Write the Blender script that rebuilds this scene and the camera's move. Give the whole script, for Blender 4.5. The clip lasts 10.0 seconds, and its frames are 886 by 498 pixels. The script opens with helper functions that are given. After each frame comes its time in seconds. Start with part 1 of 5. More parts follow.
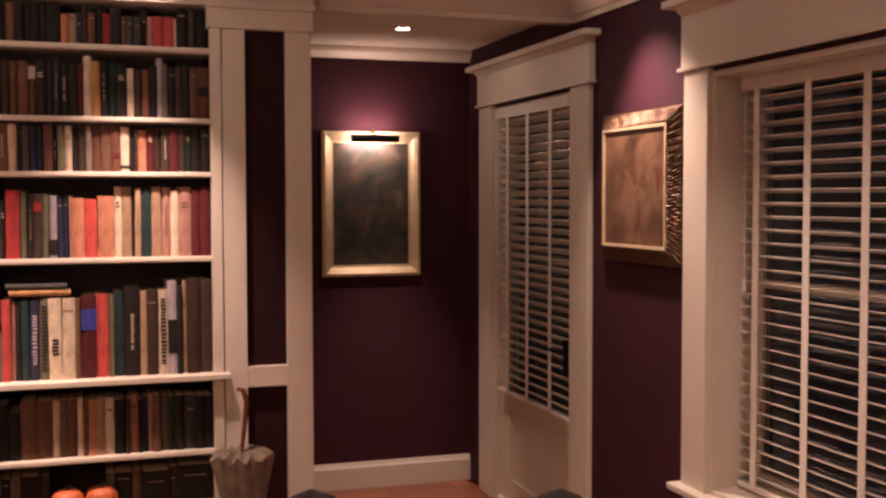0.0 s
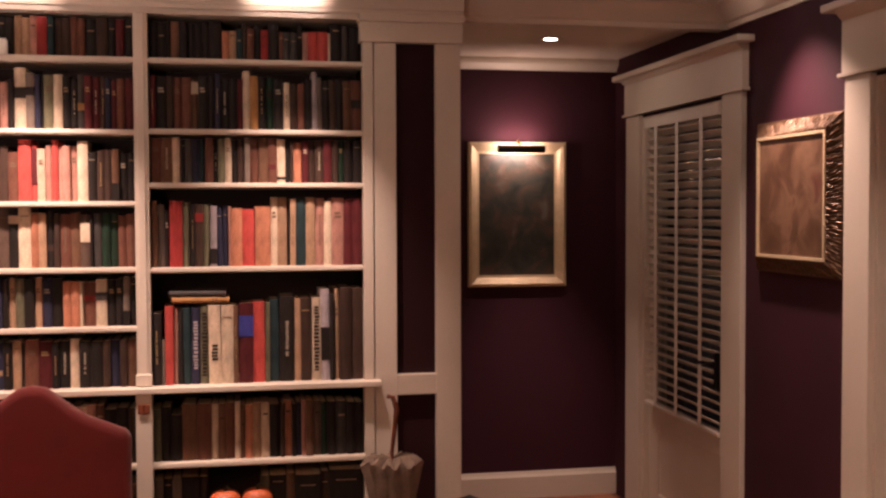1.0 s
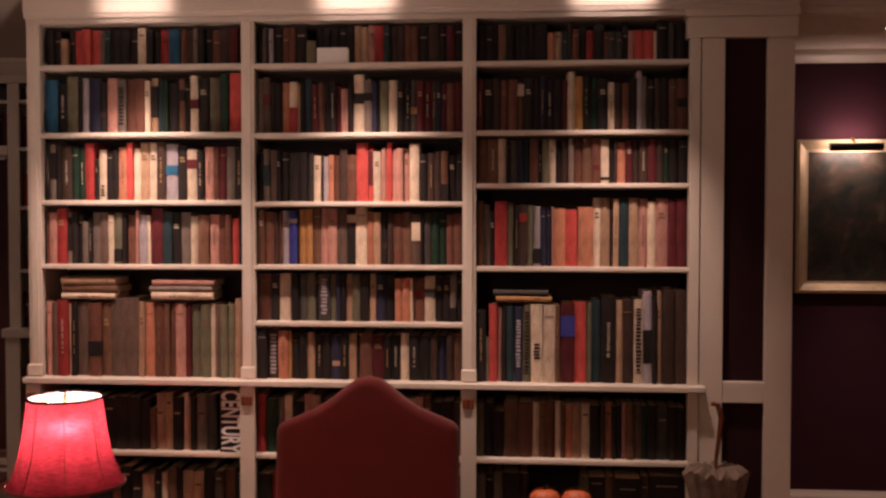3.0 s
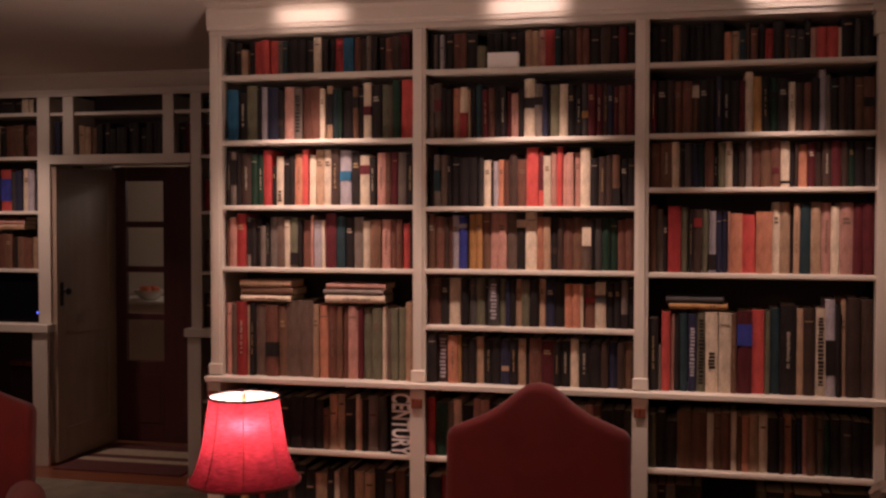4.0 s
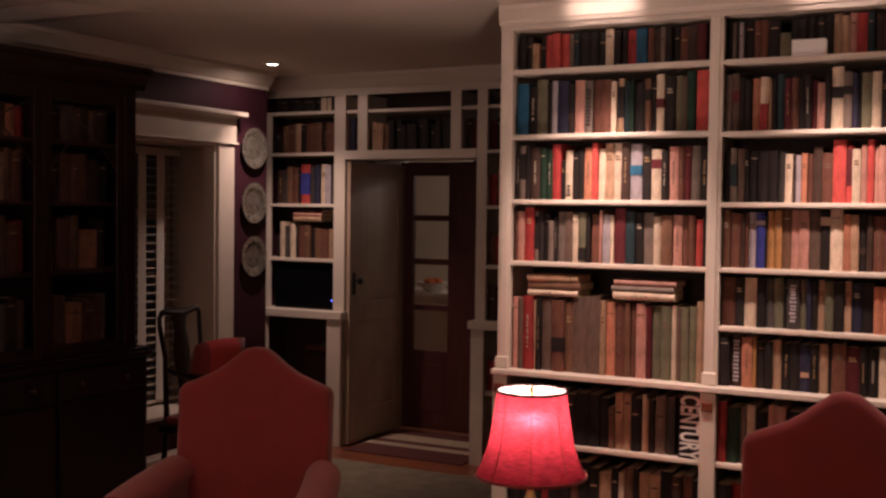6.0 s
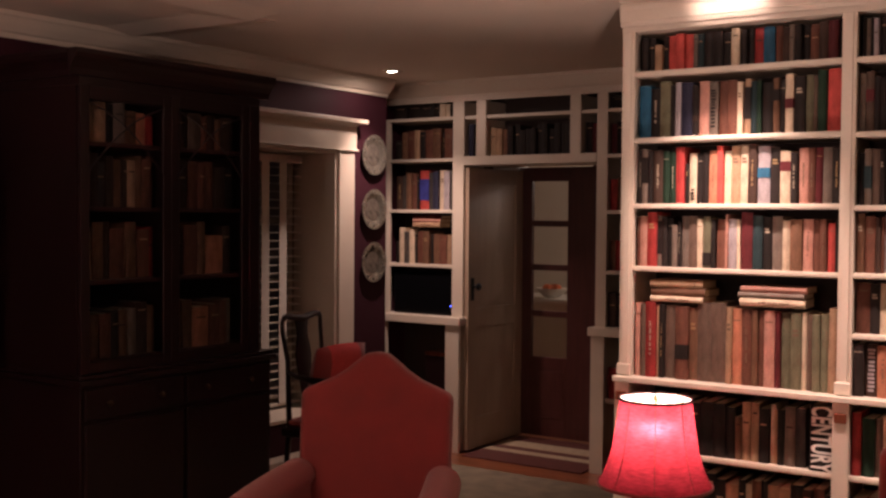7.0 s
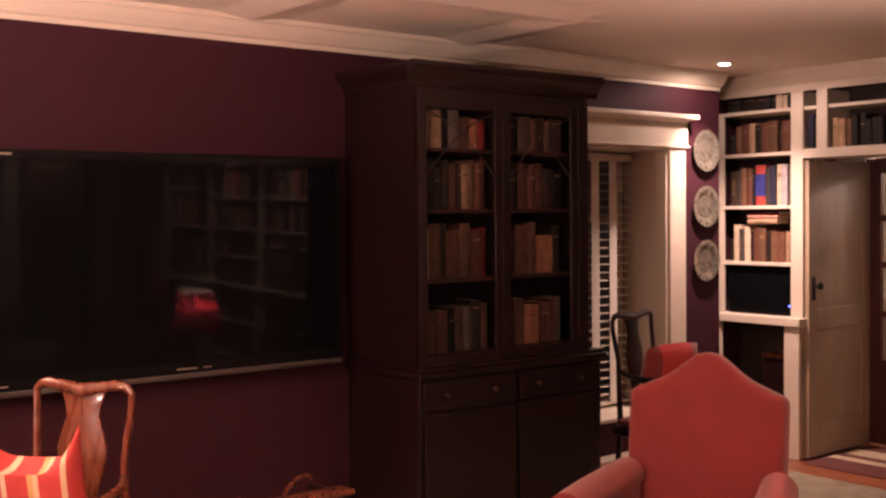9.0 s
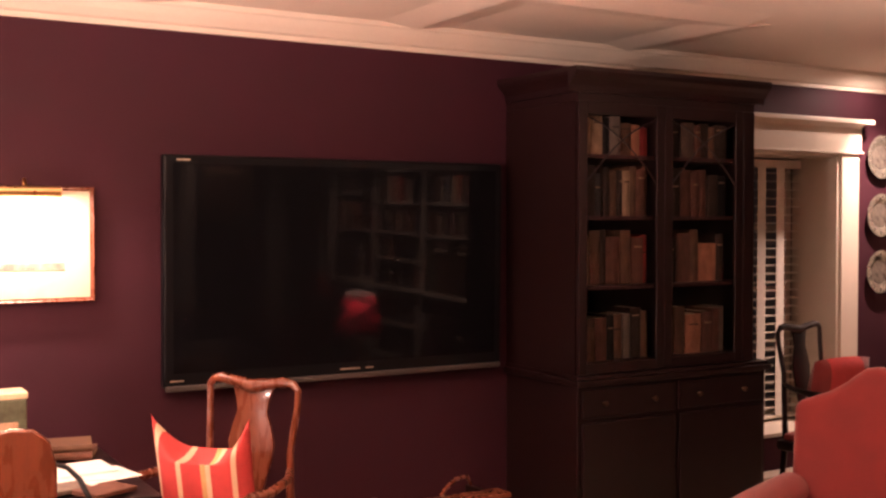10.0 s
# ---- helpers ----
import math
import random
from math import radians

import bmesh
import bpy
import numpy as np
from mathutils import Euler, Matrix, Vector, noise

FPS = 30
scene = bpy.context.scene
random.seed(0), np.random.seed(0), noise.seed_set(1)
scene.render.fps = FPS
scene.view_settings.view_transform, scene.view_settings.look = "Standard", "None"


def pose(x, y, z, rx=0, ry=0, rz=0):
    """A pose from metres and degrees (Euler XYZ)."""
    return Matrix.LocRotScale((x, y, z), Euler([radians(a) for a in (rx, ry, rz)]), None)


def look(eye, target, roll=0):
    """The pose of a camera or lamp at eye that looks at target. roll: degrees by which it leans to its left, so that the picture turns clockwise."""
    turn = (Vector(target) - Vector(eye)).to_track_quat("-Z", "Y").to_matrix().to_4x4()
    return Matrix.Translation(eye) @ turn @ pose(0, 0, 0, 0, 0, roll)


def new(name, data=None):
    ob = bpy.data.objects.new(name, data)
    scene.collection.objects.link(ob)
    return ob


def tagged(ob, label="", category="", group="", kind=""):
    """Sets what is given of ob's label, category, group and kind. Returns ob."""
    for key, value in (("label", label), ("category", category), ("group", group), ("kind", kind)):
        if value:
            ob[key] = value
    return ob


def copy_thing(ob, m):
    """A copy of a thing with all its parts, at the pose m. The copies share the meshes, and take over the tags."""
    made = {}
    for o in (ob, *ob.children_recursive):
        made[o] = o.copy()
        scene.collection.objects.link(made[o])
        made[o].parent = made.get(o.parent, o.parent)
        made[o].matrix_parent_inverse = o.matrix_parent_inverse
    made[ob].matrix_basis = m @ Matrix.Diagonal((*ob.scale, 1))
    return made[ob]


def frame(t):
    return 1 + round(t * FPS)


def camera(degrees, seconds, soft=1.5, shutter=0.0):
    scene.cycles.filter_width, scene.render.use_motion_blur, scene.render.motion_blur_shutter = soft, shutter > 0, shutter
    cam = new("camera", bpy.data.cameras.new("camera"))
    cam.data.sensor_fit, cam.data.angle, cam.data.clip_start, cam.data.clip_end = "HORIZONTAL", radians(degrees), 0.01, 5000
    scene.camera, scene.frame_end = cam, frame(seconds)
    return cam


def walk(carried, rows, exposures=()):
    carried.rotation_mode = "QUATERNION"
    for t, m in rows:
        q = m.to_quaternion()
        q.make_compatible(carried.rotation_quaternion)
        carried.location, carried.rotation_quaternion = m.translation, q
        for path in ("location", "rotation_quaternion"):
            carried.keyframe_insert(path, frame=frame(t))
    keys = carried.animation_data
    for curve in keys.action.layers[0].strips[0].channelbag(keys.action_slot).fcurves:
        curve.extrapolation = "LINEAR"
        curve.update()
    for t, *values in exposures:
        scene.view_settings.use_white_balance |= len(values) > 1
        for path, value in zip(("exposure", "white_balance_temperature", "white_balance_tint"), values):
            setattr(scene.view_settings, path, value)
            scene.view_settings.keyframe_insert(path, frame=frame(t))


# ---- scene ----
cam = camera(44.0, 10.0, soft=2.5)
# seconds, eye x y z, yaw to the left of +y, pitch, roll
PATH = [
    (0.0, 0.841, -0.332, 1.695, -18.05, -2.69, -0.10),
    (0.5, 0.820, -0.334, 1.692, -14.23, -2.05, -0.16),
    (1.0, 0.799, -0.331, 1.688, -10.82, -2.06, -0.19),
    (1.5, 0.777, -0.324, 1.685, -6.81, -1.98, 0.00),
    (2.0, 0.753, -0.315, 1.683, -3.03, -1.97, 0.06),
    (2.5, 0.733, -0.306, 1.683, 0.60, -2.06, 0.06),
    (4.0, 0.689, -0.275, 1.686, 13.43, -1.74, 0.05),
    (4.5, 0.670, -0.266, 1.684, 16.73, -2.04, 0.08),
    (5.0, 0.647, -0.258, 1.682, 20.60, -1.82, 0.45),
    (6.5, 0.591, -0.232, 1.673, 30.72, -1.97, 0.57),
    (7.0, 0.582, -0.223, 1.670, 33.73, -1.72, 0.45),
    (7.5, 0.582, -0.215, 1.670, 37.36, -2.07, 0.31),
    (8.0, 0.590, -0.210, 1.671, 42.81, -1.92, -0.10),
    (8.5, 0.602, -0.210, 1.672, 46.88, -1.50, -0.44),
    (9.0, 0.618, -0.214, 1.673, 51.12, -1.78, -0.56),
    (9.5, 0.635, -0.224, 1.674, 56.53, -1.61, 0.14),
    (10.0, 0.650, -0.232, 1.674, 59.48, -1.44, -0.03),
]


def gaze(x, y, z, yaw, pitch, roll):
    a, b = radians(yaw), radians(pitch)
    ahead = Vector((-math.sin(a) * math.cos(b), math.cos(a) * math.cos(b), math.sin(b)))
    eye = Vector((x, y, z))
    return look(eye, eye + ahead, roll)


EXPOSURE = [(0.0, 0.9, 5500, 12), (0.5, 0.7, 5500, 12), (1.0, 0.6, 5500, 12), (2.0, 0.12, 5450, 12), (2.5, -0.08, 5450, 12), (4.0, -0.5, 5300, 12), (5.0, -0.55, 5300, 12), (6.5, 0.15, 5350, 12), (7.5, 0.65, 5500, 12), (8.2, 1.25, 5600, 18), (8.6, 1.6, 5650, 18), (9.0, 1.87, 5700, 18), (9.6, 2.08, 5750, 18), (10.0, 2.05, 5750, 18)]
walk(cam, [(t, gaze(*row)) for t, *row in PATH], EXPOSURE)

# ---- room plan, metres ----
BOOK_Y = 4.233      # front of the main bookcase
ALCOVE_Y = 5.842    # papered wall of the alcove
FAR_Y = 6.276       # front of the built-in round the doorway
WEST_X = -4.057     # wall with the television
NICHE_X = -4.300    # the wall steps back beside the doorway shelves
EAST_X = 3.017      # wall with the blinds
SOUTH_Y = -2.6
CEIL = 2.62
CROWN = 2.50        # underside of the crown moulding

# ---- world and lamps ----
world = bpy.data.worlds.new("night")
scene.world = world
world.use_nodes = True
world.node_tree.nodes["Background"].inputs[0].default_value = (0.25, 0.35, 0.6, 1)
world.node_tree.nodes["Background"].inputs[1].default_value = 0.0015
WARM = (1.0, 0.62, 0.44)


def spot_lamp(name, eye, target, watts, degrees, blend=0.6, size=0.03, colour=WARM):
    data = bpy.data.lights.new(name, "SPOT")
    data.energy, data.spot_size, data.spot_blend, data.shadow_soft_size, data.color = watts, radians(degrees), blend, size, colour
    ob = new(name, data)
    ob.matrix_world = look(eye, target)
    return ob


def point_lamp(name, at, watts, size=0.04, colour=WARM):
    data = bpy.data.lights.new(name, "POINT")
    data.energy, data.shadow_soft_size, data.color = watts, size, colour
    ob = new(name, data)
    ob.location = at
    return ob


def area_lamp(name, eye, target, watts, sx, sy, colour=WARM):
    data = bpy.data.lights.new(name, "AREA")
    data.shape, data.size, data.size_y, data.energy, data.color = "RECTANGLE", sx, sy, watts, colour
    ob = new(name, data)
    ob.matrix_world = look(eye, target)
    return ob


# recessed ceiling lamps: place, aim, watts, cone
DOWNLIGHTS = [
    ((-0.97, 3.80, CEIL), (-0.97, 4.25, 1.02), 165, 67),
    ((-0.03, 3.80, CEIL), (0.07, 4.25, 0.92), 145, 66),
    ((1.02, 3.80, CEIL), (1.04, 4.27, 0.60), 108, 63),
    ((2.68, 3.72, CEIL), (2.99, 3.50, 1.4), 88, 82),
    ((2.40, 5.10, 2.56), (2.48, 5.66, 0.0), 105, 44),
    ((-3.72, 5.60, CEIL), (-3.80, 5.90, 1.2), 82, 92),
    # these three are out of view, added to brighten the east side and desk
    ((2.30, 2.30, CEIL), (2.62, 2.75, 0.0), 44, 92),
    ((2.30, 0.40, CEIL), (2.30, 0.40, 0.0), 14, 100),
    ((-2.6, -0.6, CEIL), (-2.9, -0.6, 0.0), 25, 110),
]
for place, aim, watts, cone in DOWNLIGHTS:
    eye = (place[0], place[1], place[2] - 0.03)
    spot_lamp("ceiling_lamp", eye, aim, watts, cone, 1.0)
    spot_lamp("ceiling_lamp_spill", eye, (place[0], place[1], 0.0), watts * (0.0012 if -1 < place[0] < 1.1 else 0.018 if place[2] < CEIL else 0.004 if place[0] > 2 else 0.06), 176, 0.3)
# added lamps without fittings, standing in for the trims' glare on the crown moulding
for x in (-0.97, -0.03, 1.02):
    glare = area_lamp("added_crown_glare", (x, 3.93, CEIL - 0.030), (x, 4.20, CEIL - 0.072), 0.20, 0.30, 0.012)
    glare.data.spread = radians(30)
spot_lamp("added_crown_glare", (2.68, 3.72, CEIL - 0.03), (2.98, 4.05, CEIL - 0.01), 2.0, 36, 0.7)
BULB = (-0.95, 3.45, 0.915)
point_lamp("table_bulb", BULB, 28, 0.03)
area_lamp("picture_tube", (2.411, ALCOVE_Y - 0.115, 2.060), (2.411, ALCOVE_Y, 2.17), 1.5, 0.24, 0.02)
area_lamp("picture_tube", (2.411, ALCOVE_Y - 0.115, 2.003), (2.411, ALCOVE_Y, 1.94), 1.3, 0.24, 0.02)
area_lamp("picture_tube", (WEST_X + 0.105, 0.56, 1.768), (WEST_X + 0.03, 0.56, 1.45), 4.2, 0.22, 0.02)
# two unseen uplights, added so that the ceiling bounce fills the room
spot_lamp("uplight_fill", (-2.3, -0.30, 1.74), (-2.2, 0.3, 2.62), 225, 140, 0.8, 0.08)
spot_lamp("uplight_fill", (-0.6, -1.6, 1.74), (-0.9, -1.0, 2.62), 380, 160, 0.8, 0.08)
# fill light hanging free by the desk, added without any fitting
point_lamp("desk_bulb", (-3.05, -0.30, 1.12), 11, 0.06)
point_lamp("kitchen_bulb", (-3.0, 8.6, 2.25), 15, 0.06, (1, 0.7, 0.5))


# ---- materials ----
def material(name, colour, rough=0.6, metal=0.0, vary=0.25, scale=6.0, bump=0.1, fine=90.0, random_value=0.0, sheen=0.0, stretch=(1, 1, 1), coat=0.0, spec=0.5):
    """Two scales of mottling and a fine relief on the base colour."""
    m = bpy.data.materials.new(name)
    m.use_nodes = True
    nt = m.node_tree
    n, l = nt.nodes, nt.links
    p = n["Principled BSDF"]
    p.inputs["Roughness"].default_value, p.inputs["Metallic"].default_value = rough, metal
    p.inputs["Sheen Weight"].default_value = sheen
    p.inputs["Coat Weight"].default_value = coat
    p.inputs["Specular IOR Level"].default_value = spec
    tc = n.new("ShaderNodeTexCoord")
    mp = n.new("ShaderNodeMapping")
    mp.inputs["Scale"].default_value = stretch
    l.new(tc.outputs["Object"], mp.inputs["Vector"])
    big, small = n.new("ShaderNodeTexNoise"), n.new("ShaderNodeTexNoise")
    big.inputs["Scale"].default_value, big.inputs["Detail"].default_value = scale, 4
    small.inputs["Scale"].default_value, small.inputs["Detail"].default_value = fine, 3
    for t in (big, small):
        l.new(mp.outputs["Vector"], t.inputs["Vector"])
    add = n.new("ShaderNodeMath")
    add.operation = "MULTIPLY_ADD"
    l.new(small.outputs["Fac"], add.inputs[0])
    add.inputs[1].default_value = 0.5
    l.new(big.outputs["Fac"], add.inputs[2])
    ramp = n.new("ShaderNodeMapRange")
    ramp.inputs["From Min"].default_value, ramp.inputs["From Max"].default_value = 0.45, 1.05
    ramp.inputs["To Min"].default_value, ramp.inputs["To Max"].default_value = 1 - vary, 1 + vary
    l.new(add.outputs[0], ramp.inputs["Value"])
    value = ramp.outputs["Result"]
    if random_value:
        info = n.new("ShaderNodeObjectInfo")
        rr = n.new("ShaderNodeMapRange")
        rr.inputs["To Min"].default_value, rr.inputs["To Max"].default_value = 1 - random_value, 1 + random_value
        l.new(info.outputs["Random"], rr.inputs["Value"])
        mul = n.new("ShaderNodeMath")
        mul.operation = "MULTIPLY"
        l.new(value, mul.inputs[0])
        l.new(rr.outputs["Result"], mul.inputs[1])
        value = mul.outputs[0]
    mix = n.new("ShaderNodeVectorMath")
    mix.operation = "SCALE"
    mix.inputs[0].default_value = colour
    l.new(value, mix.inputs["Scale"])
    l.new(mix.outputs["Vector"], p.inputs["Base Color"])
    rmap = n.new("ShaderNodeMapRange")
    rmap.inputs["To Min"].default_value, rmap.inputs["To Max"].default_value = max(0.03, rough - 0.10), min(1, rough + 0.10 * (rough > 0.15))
    l.new(big.outputs["Fac"], rmap.inputs["Value"])
    l.new(rmap.outputs["Result"], p.inputs["Roughness"])
    if bump:
        b = n.new("ShaderNodeBump")
        b.inputs["Strength"].default_value, b.inputs["Distance"].default_value = bump, 0.004
        l.new(small.outputs["Fac"], b.inputs["Height"])
        l.new(b.outputs["Normal"], p.inputs["Normal"])
    return m


def glow(name, colour, strength):
    m = bpy.data.materials.new(name)
    m.use_nodes = True
    p = m.node_tree.nodes["Principled BSDF"]
    p.inputs["Emission Color"].default_value, p.inputs["Emission Strength"].default_value = (*colour, 1), strength
    return m


def glass_material(name, rough=0.02):
    m = bpy.data.materials.new(name)
    m.use_nodes = True
    p = m.node_tree.nodes["Principled BSDF"]
    p.inputs["Transmission Weight"].default_value, p.inputs["Roughness"].default_value, p.inputs["IOR"].default_value = 1.0, rough, 1.45
    return m


def cloth_shade(name, colour, diffuse, translucent, direct):
    """Thin woven cloth: some light is thrown back, some is spread, some passes almost straight."""
    m = bpy.data.materials.new(name)
    m.use_nodes = True
    nt = m.node_tree
    n, l = nt.nodes, nt.links
    out = n["Material Output"]
    n.remove(n["Principled BSDF"])
    wave, tc, sc, mp, mr = n.new("ShaderNodeTexNoise"), n.new("ShaderNodeTexCoord"), n.new("ShaderNodeVectorMath"), n.new("ShaderNodeMapping"), n.new("ShaderNodeMapRange")
    mp.inputs["Scale"].default_value = (1, 1, 6)
    l.new(tc.outputs["Object"], mp.inputs["Vector"])
    l.new(mp.outputs["Vector"], wave.inputs["Vector"])
    wave.inputs["Scale"].default_value, wave.inputs["Detail"].default_value = 38, 4
    mr.inputs["From Min"].default_value, mr.inputs["From Max"].default_value = 0.3, 0.7
    mr.inputs["To Min"].default_value, mr.inputs["To Max"].default_value = 0.65, 1.25
    l.new(wave.outputs["Fac"], mr.inputs["Value"])
    sc.operation = "SCALE"
    sc.inputs[0].default_value = colour
    l.new(mr.outputs["Result"], sc.inputs["Scale"])
    d, t, r = n.new("ShaderNodeBsdfDiffuse"), n.new("ShaderNodeBsdfTranslucent"), n.new("ShaderNodeBsdfRefraction")
    r.inputs["Roughness"].default_value, r.inputs["IOR"].default_value = 0.58, 1.35
    for s in (d, t, r):
        l.new(sc.outputs["Vector"], s.inputs["Color"])
    a, b = n.new("ShaderNodeMixShader"), n.new("ShaderNodeMixShader")
    a.inputs[0].default_value = translucent / (translucent + diffuse)
    l.new(d.outputs[0], a.inputs[1])
    l.new(t.outputs[0], a.inputs[2])
    b.inputs[0].default_value = direct
    l.new(a.outputs[0], b.inputs[1])
    l.new(r.outputs[0], b.inputs[2])
    l.new(b.outputs[0], out.inputs["Surface"])
    return m


CREAM = material("cream_paint", (0.62, 0.55, 0.45), 0.45, vary=0.06, scale=3, bump=0.04)
CEILING = material("ceiling_paint", (0.66, 0.58, 0.48), 0.7, vary=0.07, scale=1.3, bump=0.06, fine=60)
WALLPAPER = material("maroon_wall", (0.037, 0.0065, 0.0136), 0.75, vary=0.16, scale=5, bump=0.15, fine=160, spec=0.3)
PANEL_RED = material("maroon_panel", (0.022, 0.0052, 0.007), 0.7, vary=0.14, scale=6, bump=0.1, spec=0.2)
FLOOR_WOOD = material("floor_wood", (0.26, 0.085, 0.035), 0.32, vary=0.3, scale=5, bump=0.08, random_value=0.25, stretch=(1, 9, 9), coat=0.3)
MAHOGANY = material("mahogany", (0.0125, 0.0045, 0.0048), 0.36, vary=0.18, scale=4, bump=0.06, stretch=(7, 7, 0.8), coat=0.12, spec=0.35)
CHAIR_WOOD = material("chair_wood", (0.150, 0.043, 0.020), 0.28, vary=0.3, scale=9, bump=0.05, stretch=(5, 5, 1), coat=0.5)
RED_CLOTH = material("red_upholstery", (0.22, 0.025, 0.022), 0.9, vary=0.14, scale=7, bump=0.35, fine=420, sheen=0.3)
WHITE_SLAT = material("blind_slat", (0.68, 0.63, 0.54), 0.4, vary=0.06, scale=9, bump=0.03)
TAPE = material("ladder_tape", (0.72, 0.68, 0.6), 0.8, vary=0.08, scale=30, bump=0.2)
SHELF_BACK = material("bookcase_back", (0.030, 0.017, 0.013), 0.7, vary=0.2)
DOOR_PAINT = material("door_paint", (0.36, 0.27, 0.19), 0.5, vary=0.12, scale=4, bump=0.08, stretch=(4, 4, 0.6))
BRASS = material("brass", (0.65, 0.43, 0.18), 0.3, 1.0, vary=0.15, scale=14, bump=0.03)
DARK_BRONZE = material("dark_bronze", (0.10, 0.06, 0.035), 0.4, 0.8, vary=0.2, scale=20, bump=0.03)
BLACK_METAL = material("black_metal", (0.012, 0.012, 0.013), 0.35, 0.6, vary=0.1, bump=0.02)
GILT = material("gilt_frame", (0.10, 0.052, 0.023), 0.45, 0.45, vary=0.35, scale=30, bump=0.7, fine=70)
PALE_GILT = material("pale_gilt", (0.66, 0.52, 0.32), 0.45, 0.25, vary=0.15, scale=20, bump=0.2)
RED_WOOD = material("reddish_door_wood", (0.060, 0.017, 0.014), 0.4, vary=0.25, scale=5, bump=0.06, stretch=(7, 7, 0.8), coat=0.15)
GLASS = glass_material("clear_glass")
SCREEN = material("black_screen", (0.004, 0.004, 0.005), 0.06, vary=0.05, bump=0, spec=0.05)
SCREEN.node_tree.nodes["Principled BSDF"].inputs["Specular IOR Level"].default_value = 0.075
BEZEL = material("black_bezel", (0.004, 0.004, 0.005), 0.42, vary=0.05, bump=0, spec=0.15)
GREY_TRIM = material("grey_trim", (0.10, 0.09, 0.085), 0.4, 0.5, vary=0.08, bump=0.02)
PAPER = material("page_edges", (0.58, 0.47, 0.32), 0.85, vary=0.15, scale=8, bump=0.3, fine=300, stretch=(12, 1, 1))
WHITE_PAPER = material("white_paper", (0.75, 0.72, 0.66), 0.8, vary=0.05, scale=6, bump=0.03)
PLATE = material("silvered_plate", (0.31, 0.295, 0.245), 0.24, 0.75, vary=0.2, scale=22, bump=0.06)
PLATE_INK = material("plate_relief", (0.20, 0.18, 0.15), 0.3, 0.6, vary=0.5, scale=35, bump=0.3)
SHADE = cloth_shade("red_lampshade", (0.46, 0.040, 0.070), 0.65, 0.35, 0.65)
LINING = cloth_shade("shade_lining", (0.82, 0.76, 0.68), 0.7, 0.3, 0.55)
SHADE_RIM = material("shade_rim", (0.03, 0.012, 0.014), 0.8)
LAMP_GLOW = glow("lamp_glow", (1.0, 0.82, 0.6), 22)
BULB_GLOW = glow("bulb_glow", (1.0, 0.85, 0.65), 40)
RUG = material("woven_rug", (0.23, 0.185, 0.125), 0.95, vary=0.3, scale=9, bump=0.6, fine=230)
RUG_STRIPE = material("rug_stripe", (0.42, 0.33, 0.22), 0.95, vary=0.2, scale=20, bump=0.5, fine=230)
RUG_RED = material("rug_dark_stripe", (0.10, 0.028, 0.022), 0.95, vary=0.25, scale=20, bump=0.5, fine=230)
ORANGE_SKIN = material("orange_skin", (0.50, 0.115, 0.030), 0.5, vary=0.2, scale=12, bump=0.1)


# ---- mesh helpers ----
def box(bm, lo, hi, bevel=0.0, seg=2):
    c = [(a + b) / 2 for a, b in zip(lo, hi)]
    s = [abs(b - a) for a, b in zip(lo, hi)]
    made = bmesh.ops.create_cube(bm, size=1.0, matrix=Matrix.Translation(c) @ Matrix.Diagonal((*s, 1)))
    if bevel:
        edges = {e for v in made["verts"] for e in v.link_edges}
        bmesh.ops.bevel(bm, geom=list(edges), offset=min(bevel, min(s) * 0.45), segments=seg, affect="EDGES", profile=0.5)


def prism(bm, outline, thickness, m=Matrix.Identity(4), bevel=0.0, seg=3):
    """A flat outline in x and z, given thickness along y (from 0 to thickness), with rounded rims."""
    front = [bm.verts.new((x, 0, z)) for x, z in outline]
    face = bm.faces.new(front)
    made = bmesh.ops.extrude_face_region(bm, geom=[face])
    back = [v for v in made["geom"] if isinstance(v, bmesh.types.BMVert)]
    bmesh.ops.translate(bm, verts=back, vec=(0, thickness, 0))
    verts = front + back
    bm.normal_update()
    if bevel:
        rim = [e for f in {f for v in verts for f in v.link_faces} if len(f.verts) > 4 for e in f.edges]
        out = bmesh.ops.bevel(bm, geom=list(set(rim)), offset=bevel, segments=seg, affect="EDGES", profile=0.5)
        verts = list({v for v in verts if v.is_valid} | set(out["verts"]))
    bmesh.ops.transform(bm, matrix=m, verts=verts)


def lathe(bm, profile, steps=28, m=Matrix.Identity(4), cap=True):
    """Profile of (radius, height), bottom to top, turned about z."""
    rings = []
    for r, z in profile:
        rings.append([bm.verts.new(m @ Vector((r * math.cos(2 * math.pi * k / steps), r * math.sin(2 * math.pi * k / steps), z))) for k in range(steps)])
    for a, b in zip(rings, rings[1:]):
        for k in range(steps):
            bm.faces.new((a[k], a[(k + 1) % steps], b[(k + 1) % steps], b[k]))
    if cap:
        bm.faces.new(rings[0][::-1])
        bm.faces.new(rings[-1])


